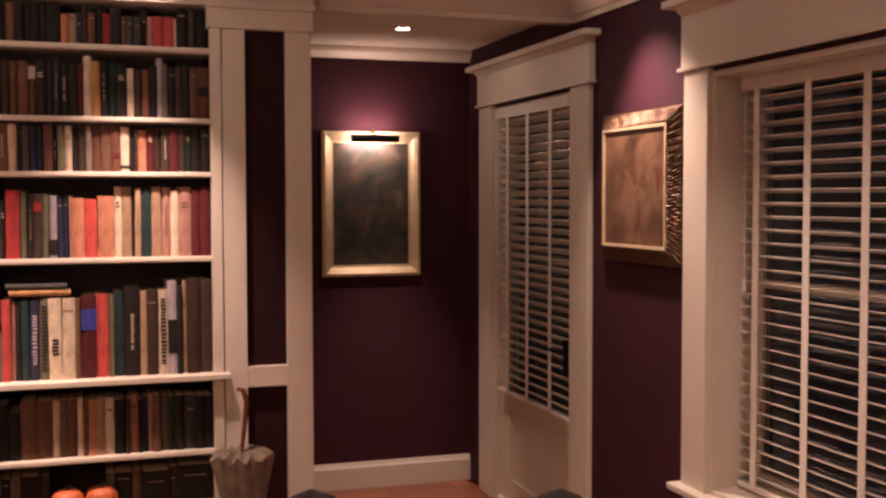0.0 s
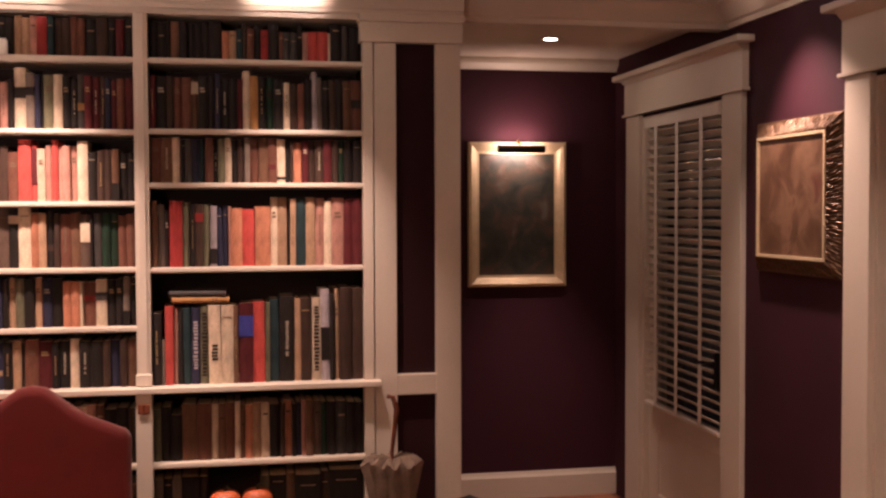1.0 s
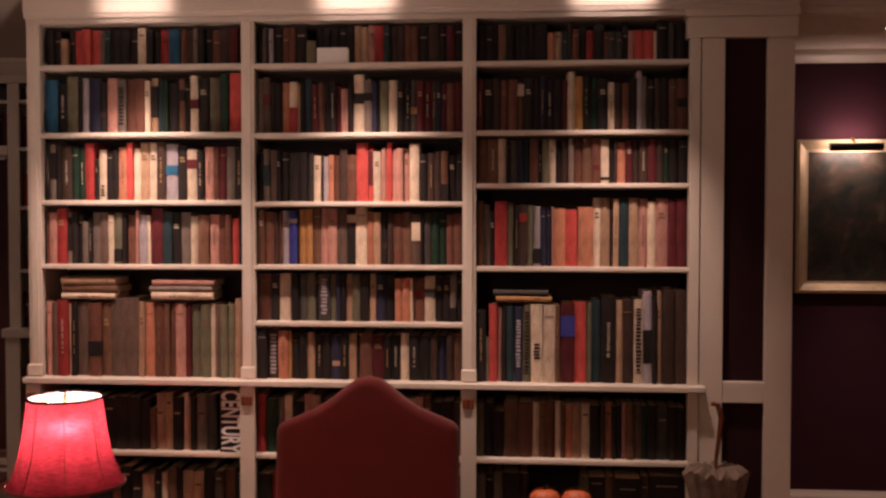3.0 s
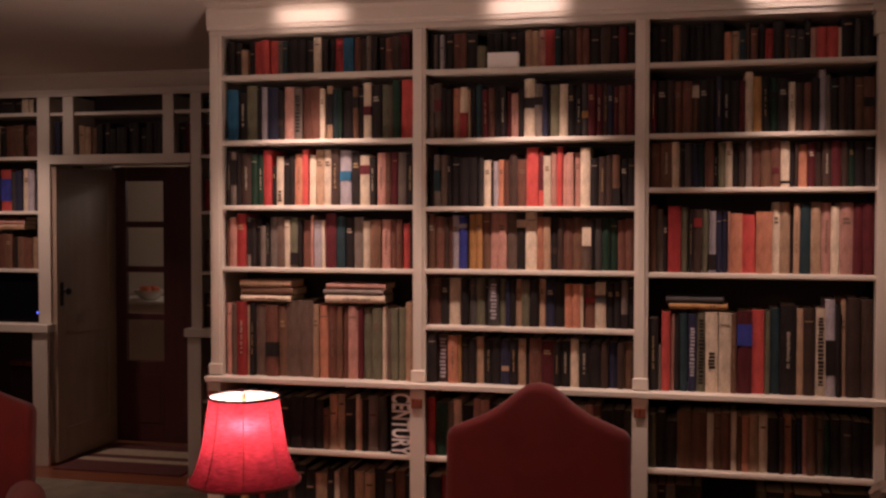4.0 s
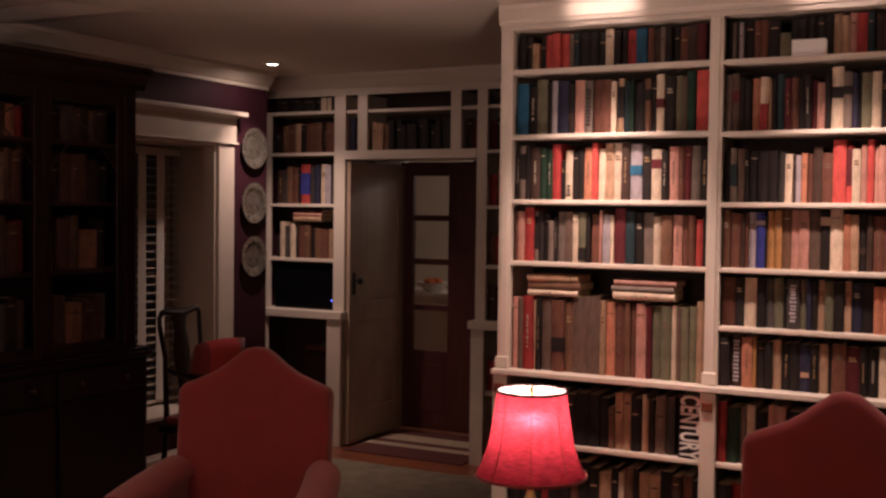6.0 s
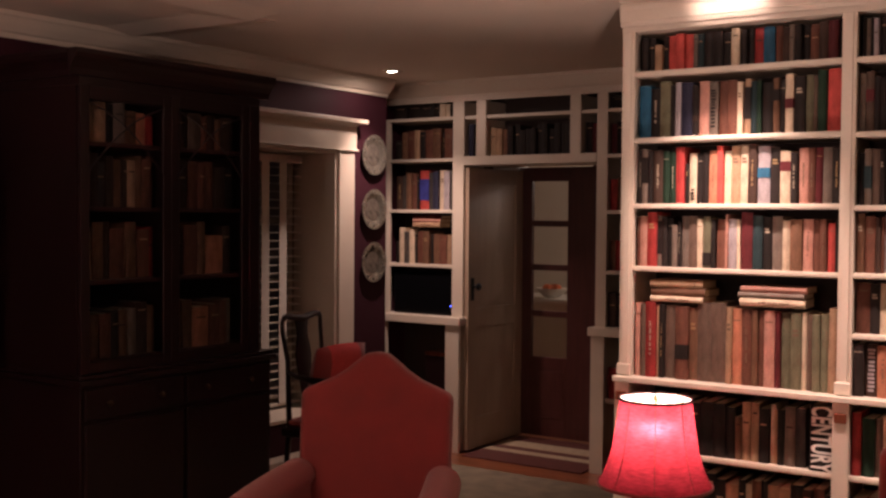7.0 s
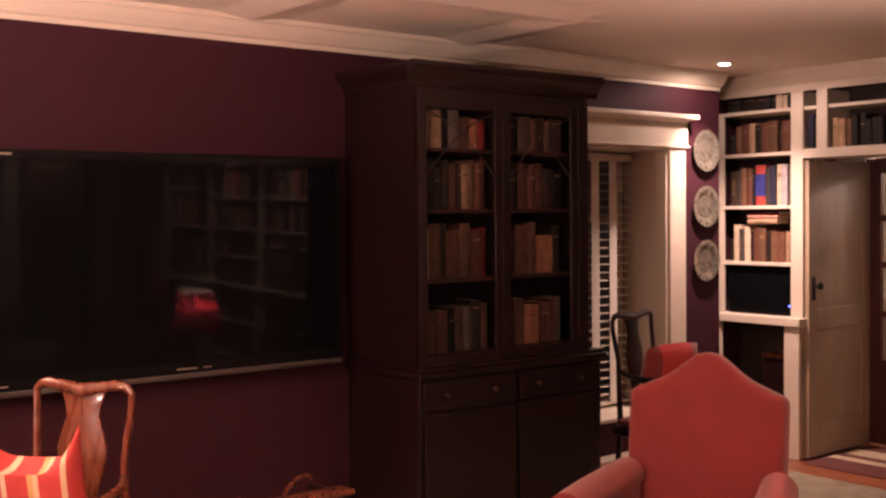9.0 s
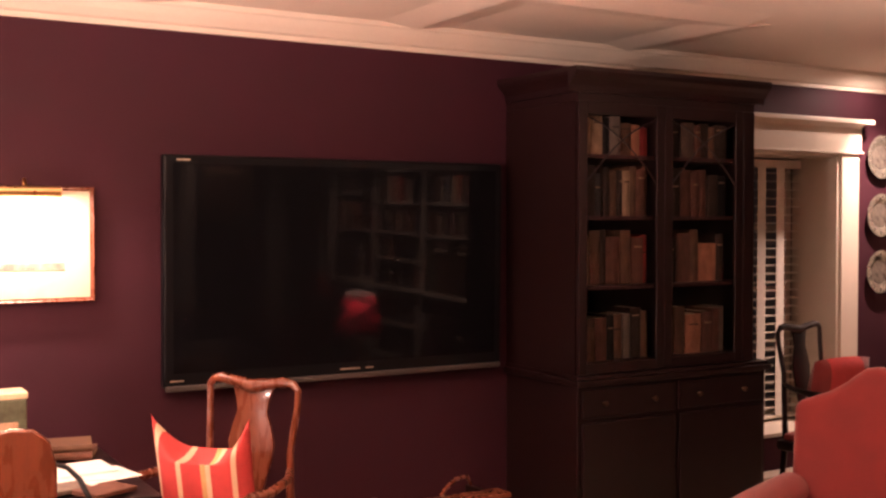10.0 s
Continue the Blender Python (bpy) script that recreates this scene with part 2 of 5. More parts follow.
def tube(bm, points, radius, steps=8, m=Matrix.Identity(4)):
    """A round bar along points; radius is a number or one for each point."""
    pts = [Vector(p) for p in points]
    radii = radius if isinstance(radius, (list, tuple)) else [radius] * len(pts)
    rings, side = [], None
    for i, p in enumerate(pts):
        d = (pts[min(i + 1, len(pts) - 1)] - pts[max(i - 1, 0)]).normalized()
        if side is None:
            side = d.orthogonal().normalized()
        side = (side - d * side.dot(d)).normalized()
        up = d.cross(side)
        rings.append([bm.verts.new(m @ (p + radii[i] * (math.cos(a) * side + math.sin(a) * up))) for a in (2 * math.pi * k / steps for k in range(steps))])
    for a, b in zip(rings, rings[1:]):
        for k in range(steps):
            bm.faces.new((a[k], a[(k + 1) % steps], b[(k + 1) % steps], b[k]))
    bm.faces.new(rings[0][::-1])
    bm.faces.new(rings[-1])


def profile_run(bm, section, start, end, out):
    """A moulding: section of (distance out from the wall, height) drawn from start to end; out is the way off the wall."""
    a, b, o = Vector(start), Vector(end), Vector(out)
    ra = [bm.verts.new(a + o * d + Vector((0, 0, h))) for d, h in section]
    rb = [bm.verts.new(b + o * d + Vector((0, 0, h))) for d, h in section]
    n = len(section)
    for k in range(n):
        bm.faces.new((ra[k], ra[(k + 1) % n], rb[(k + 1) % n], rb[k]))
    bm.faces.new(ra[::-1])
    bm.faces.new(rb)


def finish(name, bm, mat, smooth=False):
    bmesh.ops.recalc_face_normals(bm, faces=bm.faces[:])
    me = bpy.data.meshes.new(name)
    bm.to_mesh(me)
    bm.free()
    me.materials.append(mat)
    if smooth:
        me.shade_smooth()
        me.set_sharp_from_angle(angle=radians(40))
    return new(name, me)


def part(name, bm, mat, parent, label="", smooth=False):
    ob = finish(name, bm, mat, smooth)
    ob.parent = parent
    if label:
        tagged(ob, label)
    return ob


def thing(name, at, label, category, group="", turn=0.0):
    ob = new(name)
    ob.empty_display_size = 0.1
    ob.matrix_basis = pose(*at, 0, 0, turn)
    return tagged(ob, label, category, group)


def boxes(*spans, bevel=0.0):
    bm = bmesh.new()
    for lo, hi in spans:
        box(bm, lo, hi, bevel)
    return bm


def structure(name, bm, mat, label):
    return tagged(finish(name, bm, mat), label, name.split("_")[0], kind="structure")


# ---- the room ----
structure("floor", boxes(((-6.8, 6.9, -0.12), (WEST_X - 0.5, 9.4, -0.012)), ((WEST_X - 0.5, SOUTH_Y - 0.2, -0.12), (EAST_X + 0.4, 9.4, -0.012))), FLOOR_WOOD, "reddish brown polished wooden floor under the planks")

structure("wall_south", boxes(((WEST_X - 0.4, SOUTH_Y - 0.2, 0), (EAST_X + 0.3, SOUTH_Y, CEIL + 0.25))), WALLPAPER, "plain maroon wall behind the room")
structure("wall_alcove", boxes(((1.75, ALCOVE_Y, 0), (EAST_X, ALCOVE_Y + 0.15, CEIL + 0.2))), WALLPAPER, "dark maroon papered wall of the alcove")

# west wall with a deep window
WIN = dict(y0=4.30, y1=5.447, z0=0.36, z1=2.10, depth=0.34)
structure("wall_west", boxes(
    ((WEST_X - 0.42, SOUTH_Y, 0), (WEST_X, WIN["y0"], CEIL + 0.2)),
    ((WEST_X - 0.42, WIN["y1"], 0), (WEST_X, 5.995, CEIL + 0.2)),
    ((WEST_X - 0.42, 5.995, 0), (NICHE_X, 7.2, CEIL + 0.2)),
    ((WEST_X - 0.42, WIN["y0"], 0), (WEST_X, WIN["y1"], WIN["z0"])),
    ((WEST_X - 0.42, WIN["y0"], WIN["z1"]), (WEST_X, WIN["y1"], CEIL + 0.2))), WALLPAPER, "maroon wall with television, bookcase and window")

# east wall with a glazed door and a window
DOOR = dict(y0=4.36, y1=5.40, z1=2.19)
WIN2 = dict(y0=1.75, y1=3.17, z0=0.60, z1=2.15)
TH = 0.24
structure("wall_east", boxes(
    ((EAST_X, SOUTH_Y, 0), (EAST_X + TH, WIN2["y0"], CEIL + 0.2)),
    ((EAST_X, WIN2["y1"], 0), (EAST_X + TH, DOOR["y0"], CEIL + 0.2)),
    ((EAST_X, DOOR["y1"], 0), (EAST_X + TH, ALCOVE_Y + 0.15, CEIL + 0.2)),
    ((EAST_X, WIN2["y0"], 0), (EAST_X + TH, WIN2["y1"], WIN2["z0"])),
    ((EAST_X, WIN2["y0"], WIN2["z1"]), (EAST_X + TH, WIN2["y1"], CEIL + 0.2)),
    ((EAST_X, DOOR["y0"], DOOR["z1"]), (EAST_X + TH, DOOR["y1"], CEIL + 0.2))), WALLPAPER, "maroon wall with glazed door and window")

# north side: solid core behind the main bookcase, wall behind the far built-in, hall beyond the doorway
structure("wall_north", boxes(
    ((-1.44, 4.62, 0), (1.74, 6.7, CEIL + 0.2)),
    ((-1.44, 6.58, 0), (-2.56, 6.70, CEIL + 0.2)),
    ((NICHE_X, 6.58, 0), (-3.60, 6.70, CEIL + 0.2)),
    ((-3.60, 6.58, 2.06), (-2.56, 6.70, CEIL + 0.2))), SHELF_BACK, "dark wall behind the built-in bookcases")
structure("wall_hall", boxes(
    ((-3.66, 6.70, 0), (-3.60, 7.10, 2.45)), ((-2.56, 6.70, 0), (-2.50, 7.10, 2.45)),
    ((-3.66, 6.58, 2.40), (-2.50, 7.15, 2.45)),
    ((WEST_X, 7.10, 0), (-3.595, 7.2, 2.6)), ((-2.90, 7.10, 0), (-1.4, 7.2, 2.6)), ((-3.595, 7.10, 2.06), (-2.90, 7.2, 2.6)),
    ((-6.6, 9.3, 0), (-1.4, 9.4, 2.6)), ((-6.7, 7.2, 0), (-6.6, 9.4, 2.6)), ((-6.6, 7.1, 0), (WEST_X - 0.42, 7.2, 2.6)), ((-1.45, 7.2, 0), (-1.35, 9.3, 2.6)), ((-6.7, 7.1, 2.6), (-1.35, 9.4, 2.7))), CREAM, "plain pale walls of the hall beyond the doorway")

# ceiling: flat, with shallow raised coffers by the west wall and a lower soffit over the alcove
bm = bmesh.new()
box(bm, (WEST_X - 0.4, SOUTH_Y - 0.2, CEIL), (EAST_X + 0.3, 6.70, CEIL + 0.14))
# low uneven ridges where the plaster panels meet
RIDGE = [(-0.20, -0.002), (-0.03, 0.021), (0.0, 0.024), (0.02, 0.022), (0.20, -0.002)]


def ridge(start, end, side):
    ends = [[bm.verts.new(Vector(p) + Vector(side) * o - Vector((0, 0, h))) for o, h in RIDGE] for p in (start, end)]
    for k in range(len(RIDGE) - 1):
        bm.faces.new((ends[0][k], ends[0][k + 1], ends[1][k + 1], ends[1][k]))
    bm.faces.new(ends[0])
    bm.faces.new(ends[1])


for y in (-0.28, 1.03, 2.34, 3.65):
    ridge((WEST_X + 0.08, y, CEIL), (-3.12, y, CEIL), (0, 1, 0))
ridge((-3.12, -0.28, CEIL - 0.0005), (-3.12, 3.65, CEIL - 0.0005), (-1, 0, 0))
box(bm, (1.75, 4.46, 2.56), (EAST_X, ALCOVE_Y, CEIL - 0.002))
structure("ceiling", bm, CEILING, "pale plaster ceiling with faint ridges between panels")

CROWN_SECTION = [(0, 0), (0.012, 0), (0.014, 0.022), (0.03, 0.03), (0.055, 0.06), (0.075, 0.09), (0.085, 0.098), (0.085, 0.119), (0, 0.119)]
BOOK_CROWN = [(0, 0), (0.006, 0), (0.008, 0.016), (0.013, 0.020), (0.016, 0.07), (0.022, 0.088), (0.012, 0.092), (0.014, 0.1), (0.034, 0.106), (0.034, 0.119), (0, 0.119)]
SMALL_CROWN = [(0, 0), (0.012, 0), (0.02, 0.012), (0.045, 0.035), (0.05, 0.05), (0.05, 0.068), (0, 0.068)]


def crown(name, start, end, out, section, label):
    bm = bmesh.new()
    profile_run(bm, section, start, end, out)
    return structure(name, bm, CREAM, label)


crown("trim_west", (WEST_X, SOUTH_Y, CROWN), (WEST_X, 5.995, CROWN), (1, 0, 0), CROWN_SECTION, "cream crown moulding over the maroon wall")
crown("trim_east", (EAST_X, SOUTH_Y, CROWN), (EAST_X, 4.33, CROWN), (-1, 0, 0), CROWN_SECTION, "cream crown moulding over the windows")
crown("trim_south", (WEST_X, SOUTH_Y, CROWN), (EAST_X, SOUTH_Y, CROWN), (0, 1, 0), CROWN_SECTION, "cream crown moulding behind")
crown("trim_bookcase", (-1.455, BOOK_Y - 0.01, CROWN), (1.76, BOOK_Y - 0.01, CROWN), (0, -1, 0), BOOK_CROWN, "cream crown moulding over the main bookcase")
crown("trim_far", (NICHE_X, FAR_Y, CROWN), (-1.46, FAR_Y, CROWN), (0, -1, 0), CROWN_SECTION, "cream crown moulding over the doorway shelves")
structure("trim_beam", boxes(((1.76, 4.36, CROWN + 0.005), (EAST_X, 4.46, CEIL - 0.001))), CREAM, "cream boxed beam across the alcove")
crown("trim_beam_front", (1.76, 4.36, CROWN), (EAST_X, 4.36, CROWN), (0, -1, 0), CROWN_SECTION, "cream crown moulding on the beam")
crown("trim_alcove", (1.75, ALCOVE_Y, 2.491), (EAST_X, ALCOVE_Y, 2.491), (0, -1, 0), SMALL_CROWN, "cream crown moulding at the alcove wall")
BASE_SECTION = [(0, 0), (0.022, 0), (0.022, 0.125), (0.014, 0.14), (0.01, 0.155), (0, 0.155)]
for nm, a, b, o in (("baseboard_alcove", (1.75, ALCOVE_Y, 0), (EAST_X, ALCOVE_Y, 0), (0, -1, 0)),
                    ("baseboard_west", (WEST_X, SOUTH_Y, 0), (WEST_X, 5.995, 0), (1, 0, 0)),
                    ("baseboard_east", (EAST_X, SOUTH_Y, 0), (EAST_X, 4.14, 0), (-1, 0, 0))):
    crown(nm, a, b, o, BASE_SECTION, "tall cream baseboard along the wall")


# ---- windows, blinds and the glazed door ----
def slatted_blind(at, turn, width, z0, z1, tapes, tilt, pitch, label, tape=0.017):
    """A slatted blind hanging in the plane y = 0 of its own frame, with x across."""
    ob = thing("window_blind", at, label, "blind", "slatted blinds at the windows", turn)
    bm = boxes(((-width / 2, -0.03, z1 - 0.055), (width / 2, 0.03, z1)), bevel=0.004)
    part("headrail", bm, WHITE_SLAT, ob)
    count = int((z1 - z0 - 0.08) / pitch)
    me = None
    for k in range(count):
        if me is None:
            bm = bmesh.new()
            box(bm, (-width / 2 + 0.005, -0.024, -0.0015), (width / 2 - 0.005, 0.024, 0.0015))
            s = part("slat", bm, WHITE_SLAT, ob)
            me = s.data
        else:
            s = new("slat", me)
            s.parent = ob
        s.matrix_basis = pose(0, 0, z1 - 0.085 - k * pitch, tilt, 0, 0)
    part("bottom_rail", boxes(((-width / 2, -0.026, z0), (width / 2, 0.026, z0 + 0.02)), bevel=0.004), WHITE_SLAT, ob)
    for x in tapes:
        part("ladder_tape", boxes(((x - tape, -0.031, z0 + 0.02), (x + tape, -0.028, z1 - 0.05))), TAPE, ob, "pale cloth ladder tape")
    bm = bmesh.new()
    tube(bm, [(-width / 2 + 0.06, -0.045, z1 - 0.05), (-width / 2 + 0.062, -0.045, (z0 + z1) / 2)], 0.002, 6)
    lathe(bm, [(0.004, -0.03), (0.009, -0.02), (0.006, 0.01), (0.002, 0.016)], 10, Matrix.Translation((-width / 2 + 0.062, -0.045, (z0 + z1) / 2)))
    part("pull_cord", bm, TAPE, ob)
    return ob


CAP_SECTION = [(0, 0), (0.03, 0), (0.03, 0.16), (0.045, 0.17), (0.06, 0.185), (0.075, 0.195), (0.075, 0.21), (0, 0.21)]


def casing(name, wall_x, out, y0, y1, z0, z1, width, cap_h, label):
    """Flat side casings with a frieze and a projecting cap, on a wall of constant x."""
    ob = structure(name, boxes(
        ((wall_x, y0 - width, z0), (wall_x + out * 0.026, y0, z1)),
        ((wall_x, y1, z0), (wall_x + out * 0.026, y1 + width, z1)), bevel=0.003), CREAM, label)
    bm = bmesh.new()
    k = cap_h / 0.21
    profile_run(bm, [(d, h * k) for d, h in CAP_SECTION], (wall_x, y0 - width - 0.015, z1), (wall_x, y1 + width + 0.015, z1), (out, 0, 0))
    box(bm, (wall_x, y0 - width - 0.03, z1), (wall_x + out * 0.04, y1 + width + 0.03, z1 + 0.014), 0.002)
    box(bm, (wall_x, y0 - width - 0.075, z1 + cap_h - 0.03), (wall_x + out * 0.085, y1 + width + 0.075, z1 + cap_h), 0.006)
    part("cap", bm, CREAM, ob)
    return ob


def lining(name, x0, x1, y0, y1, z0, z1, label):
    t = 0.02
    return structure(name, boxes(
        ((x0, y0, z0), (x1, y0 + t, z1)), ((x0, y1 - t, z0), (x1, y1, z1)),
        ((x0, y0 + t, z1 - t), (x1, y1 - t, z1)), ((x0, y0 + t, z0), (x1, y1 - t, z0 + t))), CREAM, label)


def sash(name, x, y0, y1, z0, z1, rows, label):
    ob = thing(name, (x, (y0 + y1) / 2, z0), label, "window")
    ob["kind"] = "structure"
    w, h = (y1 - y0) / 2, z1 - z0
    part("window_frame", boxes(((-0.02, -w, 0), (0.02, -w + 0.05, h)), ((-0.02, w - 0.05, 0), (0.02, w, h)), ((-0.02, -w + 0.05, 0), (0.02, w - 0.05, 0.06)),
                               ((-0.02, -w + 0.05, h - 0.05), (0.02, w - 0.05, h)), bevel=0.003), CREAM, ob)
    for k in range(rows):
        a, b = 0.06 + k * (h - 0.11) / rows, 0.06 + (k + 1) * (h - 0.11) / rows
        if k:
            part("glazing_bar", boxes(((-0.018, -w + 0.05, a - 0.015), (0.018, w - 0.05, a + 0.015))), CREAM, ob)
        pane = part("pane", boxes(((-0.003, -w + 0.05, a), (0.003, w - 0.05, b))), GLASS, ob)
        pane.visible_shadow = False
    return ob


# west window
casing("trim_west_window", WEST_X, 1, WIN["y0"], WIN["y1"], 0.0, 2.10, 0.16, 0.215, "cream window casing with projecting cap")
lining("trim_west_reveal", WEST_X - 0.36, WEST_X + 0.004, WIN["y0"], WIN["y1"], WIN["z0"], WIN["z1"], "deep cream window reveal")
sash("window_1", WEST_X - 0.385, WIN["y0"] + 0.02, WIN["y1"] - 0.02, WIN["z0"] + 0.02, WIN["z1"] - 0.02, 4, "dark night window with cream frame")
slatted_blind((WEST_X - 0.31, (WIN["y0"] + WIN["y1"]) / 2, 0), 90, 1.10, 0.40, 2.07, (-0.36, -0.19, 0.19, 0.36), 7, 0.054, "white slatted blind lowered in the deep window", 0.036)
# east window
casing("trim_east_window", EAST_X, -1, WIN2["y0"], WIN2["y1"], 0.60, 2.165, 0.165, 0.27, "cream window casing with projecting cap")
lining("trim_east_reveal", EAST_X - 0.004, EAST_X + 0.20, WIN2["y0"], WIN2["y1"], WIN2["z0"], WIN2["z1"], "cream window reveal")
structure("trim_east_sill", boxes(((EAST_X - 0.07, WIN2["y0"] - 0.2, 0.575), (EAST_X + 0.05, WIN2["y1"] + 0.2, 0.602)), bevel=0.006), CREAM, "projecting cream window sill")
structure("trim_east_apron", boxes(((EAST_X - 0.02, WIN2["y0"] - 0.16, 0.47), (EAST_X - 0.001, WIN2["y1"] + 0.16, 0.574)), bevel=0.004), CREAM, "cream apron board under the sill")
sash("window_2", EAST_X + 0.19, WIN2["y0"] + 0.02, WIN2["y1"] - 0.02, WIN2["z0"] + 0.02, WIN2["z1"] - 0.02, 2, "dark night window with cream frame")
slatted_blind((EAST_X + 0.125, (WIN2["y0"] + WIN2["y1"]) / 2, 0), -90, 1.37, 0.63, 2.13, (-0.58, -0.29, 0.0, 0.29, 0.58), -14, 0.047, "white slatted blind lowered in the window, slats half open")
# glazed door in the alcove
casing("trim_east_door", EAST_X, -1, DOOR["y0"], DOOR["y1"], 0.0, 2.205, 0.20, 0.235, "cream door casing with projecting cap")
lining("trim_door_lining", EAST_X - 0.002, EAST_X + 0.14, DOOR["y0"], DOOR["y1"], 0.0, DOOR["z1"], "cream door lining")
door = thing("door_1", (EAST_X + 0.05, (DOOR["y0"] + DOOR["y1"]) / 2, 0.02), "cream glazed door with lowered blind and black handle", "door")
door["kind"] = "structure"
hw = (DOOR["y1"] - DOOR["y0"]) / 2 - 0.023
part("leaf", boxes(((-0.022, -hw, 0), (0.022, -hw + 0.045, 2.14)), ((-0.022, hw - 0.13, 0), (0.022, hw, 2.14)), ((-0.022, -hw + 0.045, 0), (0.022, hw - 0.13, 0.12)),
                   ((-0.022, -hw + 0.045, 2.06), (0.022, hw - 0.13, 2.14)), ((-0.022, -hw + 0.045, 0.50), (0.022, hw - 0.13, 0.60)), bevel=0.004), CREAM, door)
part("lower_panel", boxes(((-0.008, -hw + 0.05, 0.12), (0.010, hw - 0.13, 0.50)), bevel=0.004), CREAM, door)
pane = part("pane", boxes(((-0.003, -hw + 0.04, 0.60), (0.003, hw - 0.12, 2.06))), GLASS, door)
pane.visible_shadow = False
bm = boxes(((-0.085, -hw + 0.004, 0.83), (-0.022, -hw + 0.030, 1.0)), bevel=0.004)
tube(bm, [(-0.08, -hw + 0.02, 0.95), (-0.115, -hw + 0.02, 0.95), (-0.125, -hw + 0.05, 0.95), (-0.125, -hw + 0.11, 0.945)], 0.009, 10)
part("door_handle", bm, BLACK_METAL, door, "black lever handle on a plate")
slatted_blind((EAST_X + 0.008, 4.865, 0), -90, 0.93, 0.625, 2.175, (-0.30, -0.02, 0.27), -36, 0.047, "white slatted blind lowered over the door glass")


# ---- main built-in bookcase ----
DEPTH = 0.30
STILES = [(-1.453, -1.395), (-0.520, -0.464), (0.411, 0.467), (1.333, 1.475)]
BAYS = [(-1.395, -0.520), (-0.464, 0.411), (0.467, 1.333)]
LEDGE = 0.975
SHELVES = [[2.305, 2.018, 1.731, 1.457, 0.663, 0.36], [2.303, 2.013, 1.725, 1.459, 1.220, 0.663, 0.36], [2.303, 2.018, 1.800, 1.456, 0.661, 0.44]]


def stile(parent, x0, x1, y, z0, z1):
    """A face stile with a shallow bead down each side."""
    part("stile", boxes(((x0, y, z0), (x1, y + 0.03, z1)), ((x0 + 0.012, y - 0.006, z0), (x1 - 0.012, y + 0.001, z1)), bevel=0.003), CREAM, parent)


bookcase = thing("bookcase", (0, BOOK_Y, 0), "tall cream built-in bookcase of three bays, full of books", "bookcase")
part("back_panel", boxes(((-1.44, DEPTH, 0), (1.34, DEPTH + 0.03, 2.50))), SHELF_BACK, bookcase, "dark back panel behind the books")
part("top_panel", boxes(((-1.453, 0.0, 2.478), (1.475, DEPTH, 2.60))), CREAM, bookcase)
for x0, x1 in STILES[:3]:
    stile(bookcase, x0, x1, 0, LEDGE, 2.478)
    part("divider", boxes(((x0 + 0.014, 0.03, 0), (x1 - 0.014, DEPTH, 2.478))), CREAM, bookcase)
    part("plinth_block", boxes(((x0 - 0.004, -0.018, LEDGE + 0.004), (x1 + 0.004, 0.0, LEDGE + 0.052)), bevel=0.004), CREAM, bookcase)
    part("base_stile", boxes(((x0 - 0.004, -0.035, 0), (x1 + 0.004, -0.006, LEDGE - 0.024)), bevel=0.003), CREAM, bookcase)
    part("bracket", boxes(((x0 + 0.004, -0.045, LEDGE - 0.105), (x1 - 0.004, -0.034, LEDGE - 0.065)), bevel=0.004), CHAIR_WOOD, bookcase, "small brown wooden block on the base stile")
part("ledge", boxes(((-1.463, -0.050, LEDGE - 0.024), (1.40, DEPTH, LEDGE)), bevel=0.004), CREAM, bookcase)
for (x0, x1), heights in zip(BAYS, SHELVES):
    for z in heights:
        y0 = 0.006 if z > LEDGE else -0.015
        part("shelf", boxes(((x0, y0, z - 0.022), (x1, DEPTH, z)), bevel=0.002), CREAM, bookcase)
        part("shelf_edge", boxes(((x0, y0 - 0.006, z - 0.016), (x1, y0 - 0.001, z - 0.006))), CREAM, bookcase)
part("base_plinth", boxes(((-1.45, -0.03, 0), (1.34, -0.01, 0.10))), CREAM, bookcase)

# panelled pilaster at the end of the bookcase
pil = thing("pilaster", (0, BOOK_Y, 0), "cream panelled pilaster with maroon inset panels", "pilaster")
pil["kind"] = "structure"
part("pilaster_stile", boxes(((1.333, -0.012, 0), (1.375, 0.05, 2.385)), ((1.379, -0.004, 0), (1.473, 0.05, 2.385)), bevel=0.003), CREAM, pil)
part("pilaster_stile", boxes(((1.641, -0.004, 0), (1.748, 0.05, 2.385)), bevel=0.003), CREAM, pil)
part("pilaster_rail", boxes(((1.473, -0.002, 0.905), (1.641, 0.05, 0.992)), bevel=0.003), CREAM, pil)
part("pilaster_rail", boxes(((1.473, -0.002, 0.0), (1.641, 0.05, 0.16)), bevel=0.003), CREAM, pil)
part("capital", boxes(((1.322, -0.018, 2.385), (1.756, 0.06, 2.468)), ((1.315, -0.03, 2.468), (1.765, 0.06, 2.50)), bevel=0.004), CREAM, pil)
part("inset_panel", boxes(((1.47, 0.028, 0.985), (1.645, 0.045, 2.39))), PANEL_RED, pil, "dark maroon inset panel")
part("inset_panel", boxes(((1.47, 0.028, 0.15), (1.645, 0.045, 0.91))), PANEL_RED, pil, "dark maroon inset panel")
part("return_side", boxes(((1.70, 0.05, 0), (1.748, ALCOVE_Y - BOOK_Y, 2.50))), CREAM, pil)
part("side_panel", boxes(((1.475, 0.05, 0), (1.70, 0.30, 2.50))), CREAM, pil)

